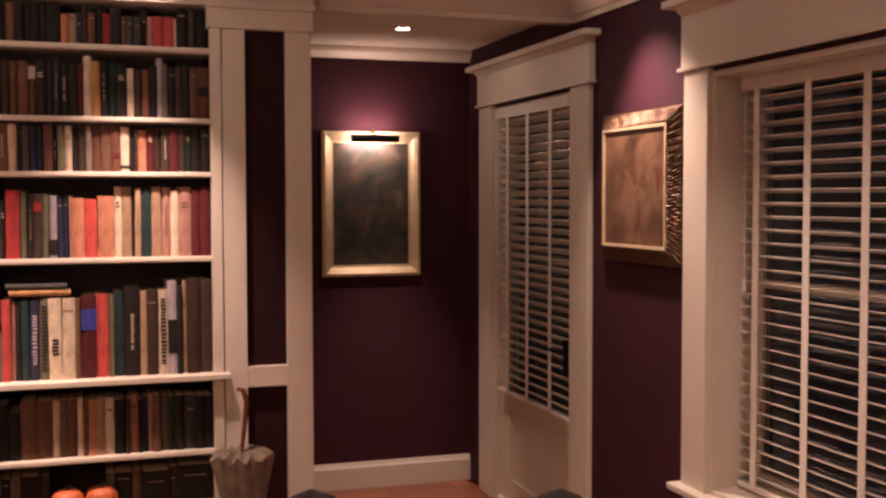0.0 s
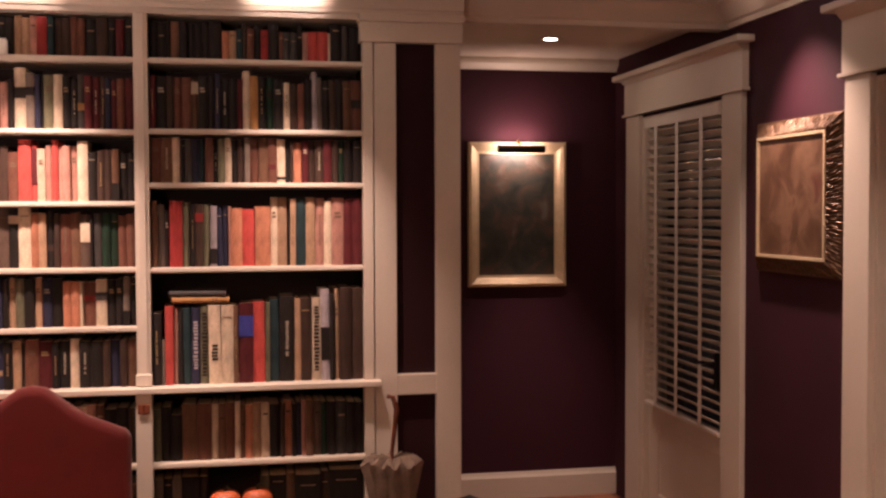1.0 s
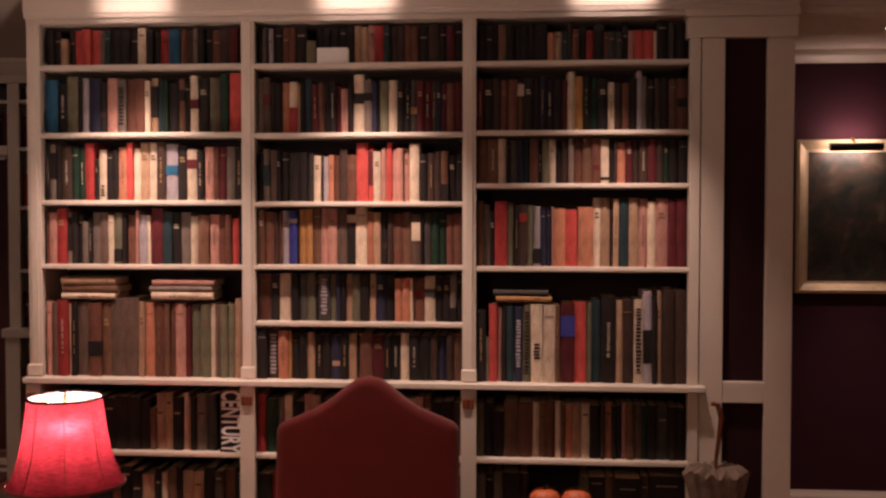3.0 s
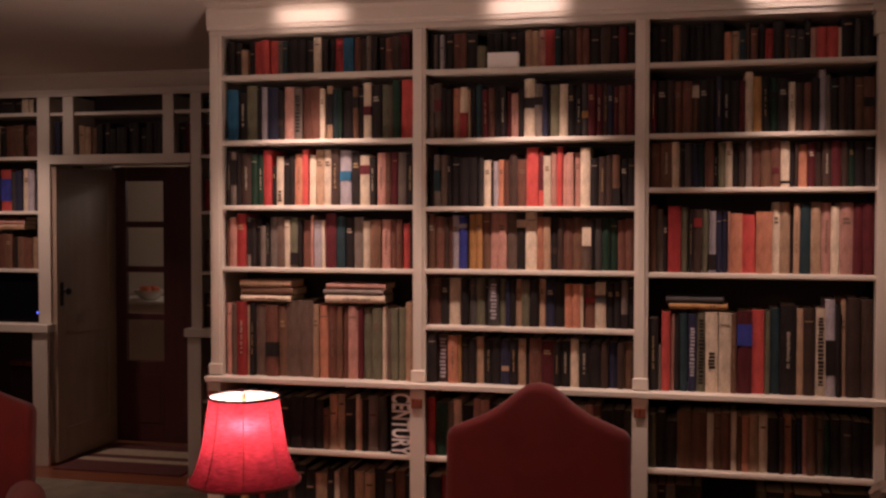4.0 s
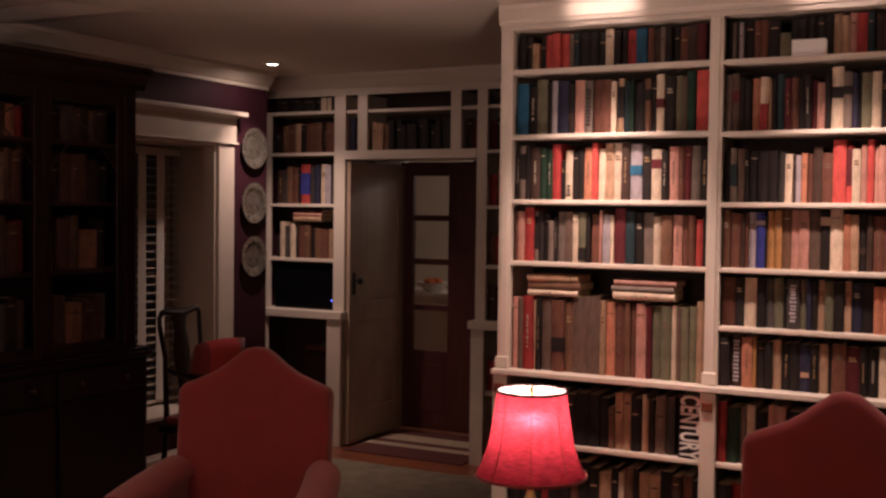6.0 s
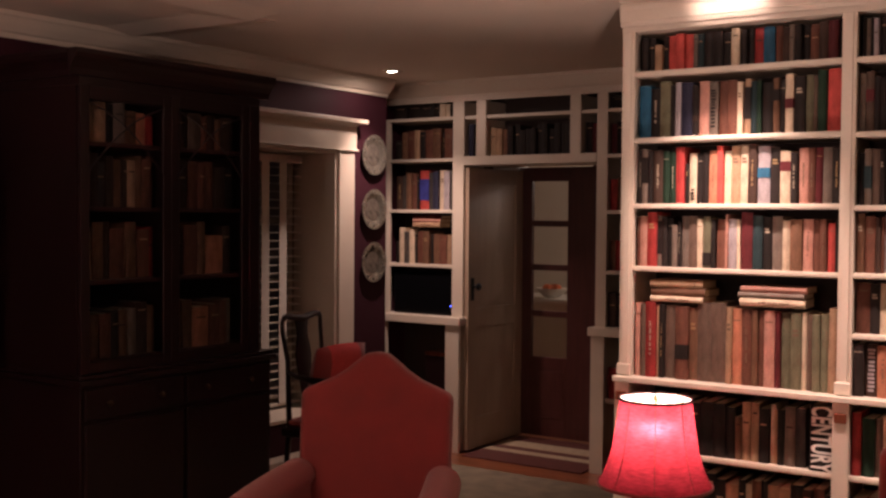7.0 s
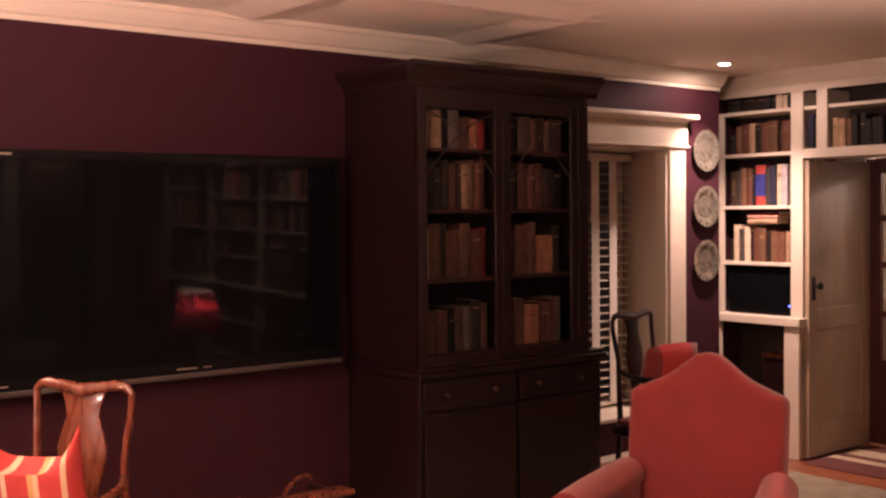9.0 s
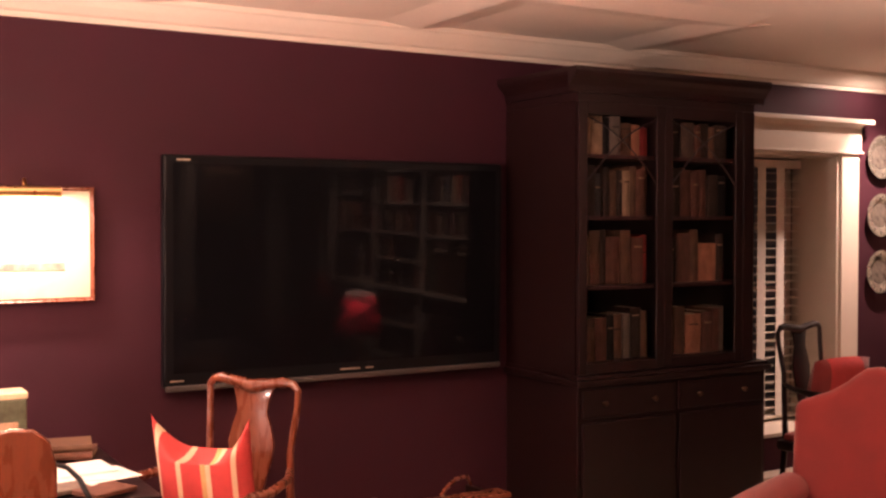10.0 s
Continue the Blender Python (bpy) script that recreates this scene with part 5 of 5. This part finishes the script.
# ---- red camel-back armchairs ----
def red_armchair(at, turn, label):
    ob = thing("armchair", at, label, "armchair", "red armchairs", turn)
    pts = [(-0.30, 0.30), (-0.302, 0.86)]
    for k in range(7):
        a = math.pi - k * math.pi / 2 / 6 * 0.8
        pts.append((-0.262 + 0.04 * math.cos(a), 0.90 + 0.045 * math.sin(a)))
    left = [(-0.225, 0.965), (-0.17, 0.99), (-0.12, 1.025), (-0.075, 1.065), (-0.04, 1.092), (0, 1.10)]
    pts += left
    pts += [(-x, z) for x, z in (pts[:-1])[::-1]]
    pts = [(x * 1.07, z) for x, z in pts]
    bm = bmesh.new()
    prism(bm, pts, 0.13, pose(0, 0.0, 0, -7, 0, 0), bevel=0.035, seg=4)
    part("backrest", bm, RED_CLOTH, ob, "", True)
    bm = boxes(((-0.27, -0.56, 0.33), (0.27, 0.0, 0.49)), bevel=0.045)
    part("seat", bm, RED_CLOTH, ob, "", True)
    part("seat_rail", boxes(((-0.30, -0.56, 0.20), (0.30, 0.08, 0.33)), bevel=0.02), RED_CLOTH, ob, "", True)
    for s in (-1, 1):
        bm = bmesh.new()
        steps = 12
        rows = []
        for k in range(9):
            f = k / 8
            y = 0.06 - f * 0.56
            cx = s * (0.310 + 0.045 * math.sin(f * math.pi * 0.5))
            zt = 0.625 - 0.03 * f
            row = []
            for x, z in [(-0.055, 0.22), (-0.055, zt - 0.09)] + [(0.075 * math.cos(a), zt - 0.055 + 0.075 * math.sin(a)) for a in [math.pi - j * math.pi * 1.3 / steps for j in range(steps + 1)]] + [(0.04, zt - 0.2), (0.045, 0.22)]:
                row.append(bm.verts.new((cx + s * x, y, z)))
            rows.append(row)
        for a, b in zip(rows, rows[1:]):
            for j in range(len(a)):
                bm.faces.new((a[j], a[(j + 1) % len(a)], b[(j + 1) % len(a)], b[j]))
        bm.faces.new(rows[0])
        bm.faces.new(rows[-1])
        part("arm", bm, RED_CLOTH, ob, "", True)
    for x in (-0.27, 0.27):
        for y in (-0.51, 0.05):
            bm = bmesh.new()
            lathe(bm, [(0.016, 0), (0.019, 0.06), (0.028, 0.2)], 12, Matrix.Translation((x, y, 0.0)))
            part("leg", bm, CHAIR_WOOD, ob, "dark turned wooden leg", True)
    return ob


red_armchair((0.135, 3.38, 0.010), 4, "dark red upholstered armchair with camel-back top before the bookcase")
red_armchair((-2.14, 3.30, 0.010), 22, "dark red upholstered armchair with camel-back top beside the lamp")

# ---- dark wing armchair near the window ----
wing = thing("wing_chair", (1.52, 1.80, 0.0), "black leather armchair with two rounded back corners", "armchair", "", -18)
LEATHER = material("black_leather", (0.014, 0.011, 0.012), 0.42, vary=0.2, scale=12, bump=0.25, fine=140)
half = [(0.0, 1.045), (0.10, 1.040), (0.17, 1.052), (0.21, 1.085), (0.255, 1.100), (0.295, 1.085), (0.315, 1.04), (0.315, 0.42)]
bm = bmesh.new()
prism(bm, [(-x, z) for x, z in half[::-1]] + [(x, z) for x, z in half[1:]], 0.12, pose(0, 0, 0, 6, 0, 0), bevel=0.04, seg=4)
part("backrest", bm, LEATHER, wing, "", True)
part("seat", boxes(((-0.27, 0.04, 0.30), (0.27, 0.58, 0.47)), bevel=0.045), LEATHER, wing, "", True)
part("seat_rail", boxes(((-0.30, -0.04, 0.18), (0.30, 0.58, 0.30)), bevel=0.02), LEATHER, wing, "", True)
for x in (-0.33, 0.33):
    part("arm", boxes(((x - 0.06, -0.02, 0.18), (x + 0.06, 0.56, 0.63)), bevel=0.05), LEATHER, wing, "", True)
    for y in (0.02, 0.52):
        bm = bmesh.new()
        lathe(bm, [(0.016, 0), (0.02, 0.06), (0.027, 0.18)], 12, Matrix.Translation((x * 0.85, y, 0)))
        part("leg", bm, CHAIR_WOOD, wing, "dark turned wooden leg", True)

# ---- table lamp on a side table ----
side = thing("side_table", (-1.0, 3.47, 0.010), "small dark wooden side table with a drawer", "table")
part("tabletop", boxes(((-0.36, -0.24, 0.445), (0.30, 0.24, 0.47)), bevel=0.006), MAHOGANY, side)
part("apron", boxes(((-0.33, -0.21, 0.36), (0.27, 0.21, 0.445)), bevel=0.003), MAHOGANY, side)
part("drawer_front", boxes(((-0.25, -0.222, 0.37), (0.19, -0.211, 0.435)), bevel=0.003), CHAIR_WOOD, side)
for x in (-0.315, 0.255):
    for y in (-0.195, 0.195):
        bm = bmesh.new()
        lathe(bm, [(0.011, 0), (0.014, 0.1), (0.02, 0.36)], 10, Matrix.Translation((x, y, 0)))
        part("leg", bm, MAHOGANY, side, "", True)
lamp = thing("table_lamp", (BULB[0], BULB[1], 0.48), "lit table lamp with flared red fabric shade", "lamp")
bm = bmesh.new()
lathe(bm, [(0.075, 0), (0.078, 0.012), (0.06, 0.022), (0.022, 0.035), (0.016, 0.05), (0.034, 0.08), (0.038, 0.11), (0.02, 0.15), (0.011, 0.18), (0.011, 0.36)], 28)
part("base", bm, BRASS, lamp, "turned brass base", True)
shade_prof = [(0.206, 0.236), (0.196, 0.250), (0.178, 0.292), (0.160, 0.35), (0.147, 0.42), (0.137, 0.49), (0.130, 0.542)]
steps = 64
for layer, mat_, label in ((0.0, SHADE, "flared red fabric shade glowing from inside"), (0.004, LINING, "white cloth lining")):
    bm = bmesh.new()
    rings = []
    for r, z in shade_prof:
        rings.append([bm.verts.new(((r - layer) * (1 - 0.035 * abs(math.sin(4 * a)) ** 6) * math.cos(a), (r - layer) * (1 - 0.035 * abs(math.sin(4 * a)) ** 6) * math.sin(a), z)) for a in (2 * math.pi * j / steps for j in range(steps))])
    for a, b in zip(rings, rings[1:]):
        for j in range(steps):
            bm.faces.new((a[j], a[(j + 1) % steps], b[(j + 1) % steps], b[j]))
    part("lining" if layer else "shade", bm, mat_, lamp, label, True)
for k in range(8):
    # sewn seams between the panels of the shade
    a = radians(22.5 + 45 * k)
    bm = bmesh.new()
    tube(bm, [(r * 0.966 * math.cos(a), r * 0.966 * math.sin(a), z) for r, z in shade_prof], 0.0016, 6)
    part("seam", bm, RED_CLOTH, lamp)
bm = bmesh.new()
lathe(bm, [(0.1285, 0.538), (0.133, 0.538), (0.133, 0.547), (0.1285, 0.547)], 48, cap=False)
part("shade_rim", bm, SHADE_RIM, lamp, "dark top binding")
bm = bmesh.new()
lathe(bm, [(0.202, 0.230), (0.207, 0.230), (0.207, 0.240), (0.202, 0.240)], 48, cap=False)
part("shade_rim", bm, RED_CLOTH, lamp, "dark red lower binding")
bm = bmesh.new()
for k in range(3):
    a = k * 2 * math.pi / 3
    tube(bm, [(0, 0, 0.532), (0.129 * math.cos(a), 0.129 * math.sin(a), 0.541)], 0.002, 6)
lathe(bm, [(0.003, 0.51), (0.008, 0.535), (0.006, 0.55), (0.002, 0.562)], 10)
part("harp", bm, BRASS, lamp)
bm = bmesh.new()
bmesh.ops.create_uvsphere(bm, u_segments=16, v_segments=12, radius=0.03, matrix=Matrix.Translation((0, 0, 0.435)))
bulb = part("bulb", bm, BULB_GLOW, lamp, "frosted glowing bulb", True)
bulb.visible_shadow = False
for k, c in enumerate("mb"):
    make_book(c, 0.03, 0.24, 0.17, Matrix.Translation((-1.22, 3.32, 0.48 + 0.016 + k * 0.031)) @ pose(0, 0, 0, 0, 90, 8 * k) @ Matrix.Translation((0, 0, -0.12)), "books on the side table", "lying on the side table")


# ---- carved wooden armchairs ----
def splat_chair(at, turn, label, wood, wide=1.0, solid=False):
    """A carver chair with a vase splat, yoke crest, bowed arms and cabriole legs; it faces -y of its own frame."""
    ob = thing("carver_chair", at, label, "chair", "carver chairs", turn)
    bm = bmesh.new()
    half = [(0.0, 1.035), (0.05, 1.045), (0.10, 1.052), (0.15, 1.06), (0.19, 1.055), (0.215, 1.03)]
    crest = [(-x, z) for x, z in half[::-1][:-1]] + half
    tube(bm, [(x, 0.02 + 0.09 * (z - 0.45) * 0.5, z) for x, z in crest], [0.012, 0.017, 0.02, 0.021, 0.024, 0.027, 0.024, 0.021, 0.02, 0.017, 0.012], 10)
    if solid:
        # a broad plain board with a rounded top in place of crest and splat
        bm.free()
        bm = bmesh.new()
        edge = [(0.0, 1.062), (0.08, 1.078), (0.14, 1.072), (0.185, 1.035), (0.205, 0.955), (0.205, 0.60), (0.19, 0.52)]
        prism(bm, [(-x, z - 0.46) for x, z in edge[::-1]] + [(x, z - 0.46) for x, z in edge[1:]], 0.028, pose(0, 0.0, 0.46, -5, 0, 0), bevel=0.008, seg=3)
    part("back_board" if solid else "crest_rail", bm, wood, ob, "", True)
    for s in (-1, 1):
        bm = bmesh.new()
        tube(bm, [(s * 0.205, 0, 0.42), (s * 0.205, 0.008, 0.60), (s * 0.195, 0.02, 0.80), (s * 0.212, 0.045, 0.97), (s * 0.213, 0.048, 1.035)][:3 if solid else 5], [0.018, 0.016, 0.014, 0.014, 0.013][:3 if solid else 5], 9)
        part("back_post", bm, wood, ob, "", True)
        bm = bmesh.new()
        tube(bm, [(s * 0.20, 0.01, 0.735), (s * 0.26, -0.08, 0.725), (s * 0.295, -0.22, 0.715), (s * 0.285, -0.33, 0.715), (s * 0.30, -0.38, 0.71), (s * 0.325, -0.40, 0.695)], [0.013, 0.016, 0.018, 0.019, 0.022, 0.016], 9)
        part("arm", bm, wood, ob, "", True)
        bm = bmesh.new()
        tube(bm, [(s * 0.26, -0.25, 0.44), (s * 0.29, -0.27, 0.55), (s * 0.285, -0.31, 0.71)], [0.017, 0.013, 0.014], 8)
        part("arm_support", bm, wood, ob, "", True)
        bm = bmesh.new()
        tube(bm, [(s * 0.255, -0.43, 0.42), (s * 0.275, -0.45, 0.33), (s * 0.25, -0.435, 0.15), (s * 0.245, -0.43, 0.05), (s * 0.26, -0.455, 0.0)], [0.03, 0.034, 0.018, 0.015, 0.024], 10)
        part("leg", bm, wood, ob, "", True)
        bm = bmesh.new()
        tube(bm, [(s * 0.205, 0.0, 0.42), (s * 0.205, 0.02, 0.2), (s * 0.205, 0.07, 0.0)], [0.018, 0.016, 0.016], 8)
        part("leg", bm, wood, ob, "", True)
    bm = bmesh.new()
    prof = [(0.055, 0.46), (0.05, 0.52), (0.04, 0.58), (0.055, 0.66), (0.078, 0.76), (0.085, 0.82), (0.07, 0.89), (0.055, 0.94), (0.062, 0.99), (0.075, 1.035)]
    prism(bm, [(x * wide, z - 0.46) for x, z in prof] + [(-x * wide, z - 0.46) for x, z in prof[::-1]], 0.012, pose(0, 0.0, 0.46, -4.5, 0, 0), bevel=0.003, seg=2)
    if solid:
        bm.free()
    else:
        part("splat", bm, wood, ob, "", True)
    part("seat_frame", boxes(((-0.275, -0.46, 0.37), (0.275, 0.02, 0.43)), bevel=0.02), wood, ob, "", True)
    part("seat", boxes(((-0.255, -0.44, 0.42), (0.255, -0.01, 0.47)), bevel=0.022), RED_CLOTH, ob, "", True)
    return ob


def cushion(frame_m, width, cloths, label, sag=0.08, tall=1.0):
    """A square scatter cushion with pinched corners, striped in its cloth."""
    ob = thing("cushion", (0, 0, 0), label, "cushion")
    ob.matrix_basis = frame_m
    m = Matrix.Identity(4)
    n = 22
    for side in (-1, 1):
        for si in range(len(cloths)):
            bm = bmesh.new()
            a, b = si / len(cloths), (si + 1) / len(cloths)
            cols = 4
            grid = []
            for i in range(cols + 1):
                u = -1 + 2 * (a + (b - a) * i / cols)
                col = []
                for j in range(n + 1):
                    v = -1 + 2 * j / n
                    pinch = 1 - 0.07 * (1 - abs(u) ** 2) * abs(v) ** 3
                    pinch_u = 1 - 0.07 * (1 - abs(v) ** 2) * abs(u) ** 3
                    puff = 0.075 * ((1 - u ** 4) * (1 - v ** 4)) ** 0.6
                    col.append(bm.verts.new(m @ Vector((u * pinch_u * width / 2, side * puff, (v * pinch * width / 2 + width / 2) * tall - (sag * (1 - u * u) if v > 0.4 else 0) * (v - 0.4) * 1.7))))
                grid.append(col)
            for i in range(cols):
                for j in range(n):
                    bm.faces.new((grid[i][j], grid[i + 1][j], grid[i + 1][j + 1], grid[i][j + 1]))
            part("stripe", bm, cloths[si], ob, "", True)
    return ob


STRIPE_RED = material("stripe_red", (0.52, 0.055, 0.05), 0.85, vary=0.12, scale=30, bump=0.3, fine=300)
STRIPE_GOLD = material("stripe_gold", (0.58, 0.36, 0.14), 0.8, vary=0.15, scale=30, bump=0.3, fine=300)
STRIPE_CREAM = material("stripe_cream", (0.68, 0.50, 0.33), 0.85, vary=0.1, scale=30, bump=0.3, fine=300)
def seated(at, turn, dy, lean, spin):
    """The frame of a cushion leaning on a chair's back."""
    m = pose(*at, 0, 0, turn) @ pose(0, dy, 0.472, lean, 0, spin)
    return m


splat_chair((-3.355, 1.247, 0), 31, "carved reddish wooden armchair with vase splat before the television", CHAIR_WOOD, 1.3)
cushion(seated((-3.355, 1.247, 0), 31, -0.19, 12, 14), 0.39, [STRIPE_RED, STRIPE_CREAM] + [STRIPE_RED] * 4 + [STRIPE_CREAM] + [STRIPE_RED] * 4 + [STRIPE_GOLD, STRIPE_CREAM] + [STRIPE_RED] * 4 + [STRIPE_CREAM, STRIPE_RED, STRIPE_RED], "red, gold and cream striped cushion on the carved chair", 0.17, 1.32)
splat_chair((-3.74, 4.80, 0.010), 99, "dark carved wooden armchair with vase splat before the window", MAHOGANY)
cushion(seated((-3.74, 4.80, 0.010), 99, -0.14, 14, -12), 0.43, [RED_CLOTH, STRIPE_RED, STRIPE_RED, STRIPE_RED, RED_CLOTH], "red cushion on the dark carved chair", -0.03)

# ---- low stand by the cabinet ----
stand = thing("wooden_stand", (-3.06, 1.99, 0), "low brown wooden stand with a curved rail by the wall", "stand")
part("top_board", boxes(((-0.05, -0.22, 0.555), (0.05, 0.26, 0.578)), bevel=0.008), CHAIR_WOOD, stand, "", True)
bm = bmesh.new()
tube(bm, [(-0.06, -0.02, 0.56), (-0.10, 0.03, 0.585), (-0.16, 0.12, 0.605), (-0.20, 0.20, 0.60), (-0.22, 0.235, 0.55)], [0.008, 0.009, 0.009, 0.008, 0.008], 9)
part("curved_rail", bm, CHAIR_WOOD, stand, "", True)
for y in (-0.2275, 0.2275):
    part("side_rail", boxes(((-0.24, y - 0.0125, 0.48), (0.045, y + 0.0125, 0.555)), bevel=0.004), MAHOGANY, stand)
for x in (-0.22, 0.03):
    for y in (-0.228, 0.228):
        bm = bmesh.new()
        lathe(bm, [(0.014, 0), (0.018, 0.2), (0.022, 0.5)], 12, Matrix.Translation((x, y, 0)))
        part("leg", bm, MAHOGANY, stand, "", True)

# ---- writing desk with papers ----
desk = thing("desk", (-3.45, 0.15, 0), "dark wooden writing desk covered with papers", "desk")
part("desktop", boxes(((-0.55, -0.75, 0.715), (0.42, 0.68, 0.745)), bevel=0.006), MAHOGANY, desk)
part("apron", boxes(((-0.5, -0.7, 0.60), (0.37, 0.63, 0.715)), bevel=0.004), MAHOGANY, desk)
for x in (-0.47, 0.34):
    for y in (-0.67, 0.6):
        bm = bmesh.new()
        lathe(bm, [(0.018, 0), (0.022, 0.2), (0.032, 0.6)], 12, Matrix.Translation((x, y, 0)))
        part("leg", bm, MAHOGANY, desk, "", True)
for k, (x, y, a, w, h) in enumerate(((-3.42, 0.70, 12, 0.21, 0.26), (-3.46, 0.60, -8, 0.21, 0.26), (-3.30, 0.52, 30, 0.20, 0.24), (-3.55, 0.66, 4, 0.22, 0.24))):
    ob = tagged(finish("paper", boxes(((-w / 2, -h / 2, 0), (w / 2, h / 2, 0.0015))), WHITE_PAPER), "loose white sheet of paper on the desk", "paper", "papers on the desk")
    ob.matrix_basis = pose(x, y, 0.7455 + 0.0017 * k, 0, 0, a)
for k, c in enumerate("nb"):
    make_book(c, 0.028, 0.25, 0.18, Matrix.Translation((-3.72, 0.62, 0.752 + 0.014 + k * 0.029)) @ pose(0, 0, 0, 0, 90, 70 + 9 * k) @ Matrix.Translation((0, 0, -0.12)), "books on the desk", "lying on the desk")
tin = thing("tin_box", (-3.50, 0.375, 0.746), "tall grey green decorated tin on the desk", "tin")
part("tin_body", boxes(((-0.06, -0.09, 0), (0.06, 0.09, 0.30)), bevel=0.006), material("green_tin", (0.11, 0.12, 0.075), 0.35, 0.4, vary=0.3, scale=30), tin)
part("tin_lid", boxes(((-0.064, -0.094, 0.30), (0.064, 0.094, 0.325)), bevel=0.006), PALE_GILT, tin)
part("tin_label", boxes(((0.0605, -0.06, 0.08), (0.062, 0.06, 0.22))), BOOK_MATS["t"], tin, "tan label with no words")
dl = thing("desk_lamp", (-3.40, 0.42, 0.746), "black bent-arm desk lamp", "lamp")
bm = bmesh.new()
lathe(bm, [(0.05, 0), (0.05, 0.010), (0.02, 0.018), (0.008, 0.024)], 24)
part("base", bm, BLACK_METAL, dl, "", True)
bm = bmesh.new()
tube(bm, [(0, 0, 0.02), (0.04, 0.06, 0.060), (0.15, 0.09, 0.100), (0.26, 0.12, 0.103), (0.33, 0.145, 0.075), (0.365, 0.17, 0.012)], 0.009, 8)
part("arm", bm, BLACK_METAL, dl, "", True)
for k, (x, y, a, w, h) in enumerate(((-3.13, 0.66, 25, 0.13, 0.17), (-3.22, 0.54, 12, 0.12, 0.16))):
    ob = tagged(finish("notebook", boxes(((-w / 2, -h / 2, 0), (w / 2, h / 2, 0.016)), bevel=0.003), BOOK_MATS["n" if k == 0 else "y"]), "small rust brown notebook on the desk papers" if k == 0 else "small grey notebook on the desk papers", "notebook", "notebooks on the desk")
    ob.matrix_basis = pose(x, y, 0.7525, 0, 0, a)
splat_chair((-2.78, 0.225, 0), 262, "carved reddish wooden armchair with a broad back at the desk", CHAIR_WOOD, solid=True)


# ---- unseen standing uplighters, added to carry the fill light ----
up = thing("floor_lamp", (-2.3, -0.30, 0), "tall brass standing uplighter with a lit bowl, unseen, added for fill light", "lamp")
bm = bmesh.new()
lathe(bm, [(0.14, 0), (0.14, 0.02), (0.05, 0.035), (0.014, 0.06), (0.012, 1.62), (0.02, 1.66)], 24)
part("stand", bm, BRASS, up, "", True)
bm = bmesh.new()
lathe(bm, [(0.02, 1.655), (0.10, 1.69), (0.16, 1.75), (0.175, 1.78), (0.17, 1.78), (0.10, 1.70), (0.02, 1.668)], 32)
part("bowl", bm, BRASS, up, "", True)
copy_thing(up, pose(-0.6, -1.6, 0))

# ---- recessed ceiling lamps, the last three unseen and added ----
for place, aim, watts, cone in DOWNLIGHTS:
    ob = thing("downlight", place, "small lit recessed ceiling downlight", "downlight", "recessed ceiling lamps")
    bm = bmesh.new()
    lathe(bm, [(0.036, -0.001), (0.066, -0.001), (0.066, -0.007), (0.060, -0.010), (0.036, -0.006)], 32, cap=False)
    part("trim_ring", bm, CREAM, ob, "", True)
    bm = bmesh.new()
    lathe(bm, [(0.001, -0.002), (0.034, -0.002), (0.034, -0.004), (0.001, -0.004)], 24)
    lens = part("lens", bm, LAMP_GLOW, ob, "glowing lamp face")
    lens.visible_shadow = False

# ---- floor boards in the alcove and before the doorway ----
plank_mesh = {}
for x0, x1, y0, y1 in ((1.76, EAST_X - 0.03, 4.3, ALCOVE_Y - 0.025), (-4.0, -1.6, 5.92, 6.24)):
    y = y0
    k = 0
    while y < y1 - 0.02:
        w = min(0.083, y1 - y)
        x = x0
        while x < x1 - 0.01:
            ln = min(rng.choice((0.7, 0.9, 1.1, 1.3)), x1 - x)
            key = (round(ln, 3), round(w, 3))
            if key not in plank_mesh:
                v, f = plain_box((0, 0, -0.011), (ln - 0.002, w - 0.002, 0.0))
                plank_mesh[key] = mesh_from("plank", v, f, FLOOR_WOOD)
            ob = new("plank", plank_mesh[key])
            ob.location = (x, y, 0)
            ob.parent = bpy.data.objects["floor"]
            x += ln
        y += w

# the joined books of the far and the lowest shelves
me = bpy.data.meshes.new("far_books")
me.from_pydata(LOOSE["verts"], [], LOOSE["faces"])
for c in BOOK_MATS:
    me.materials.append(BOOK_MATS[c])
me.materials.append(PAPER)
me.polygons.foreach_set("material_index", LOOSE["slots"])
tagged(new("far_books", me), "mixed dark old books on the far and lowest shelves", "books", kind="stuff")
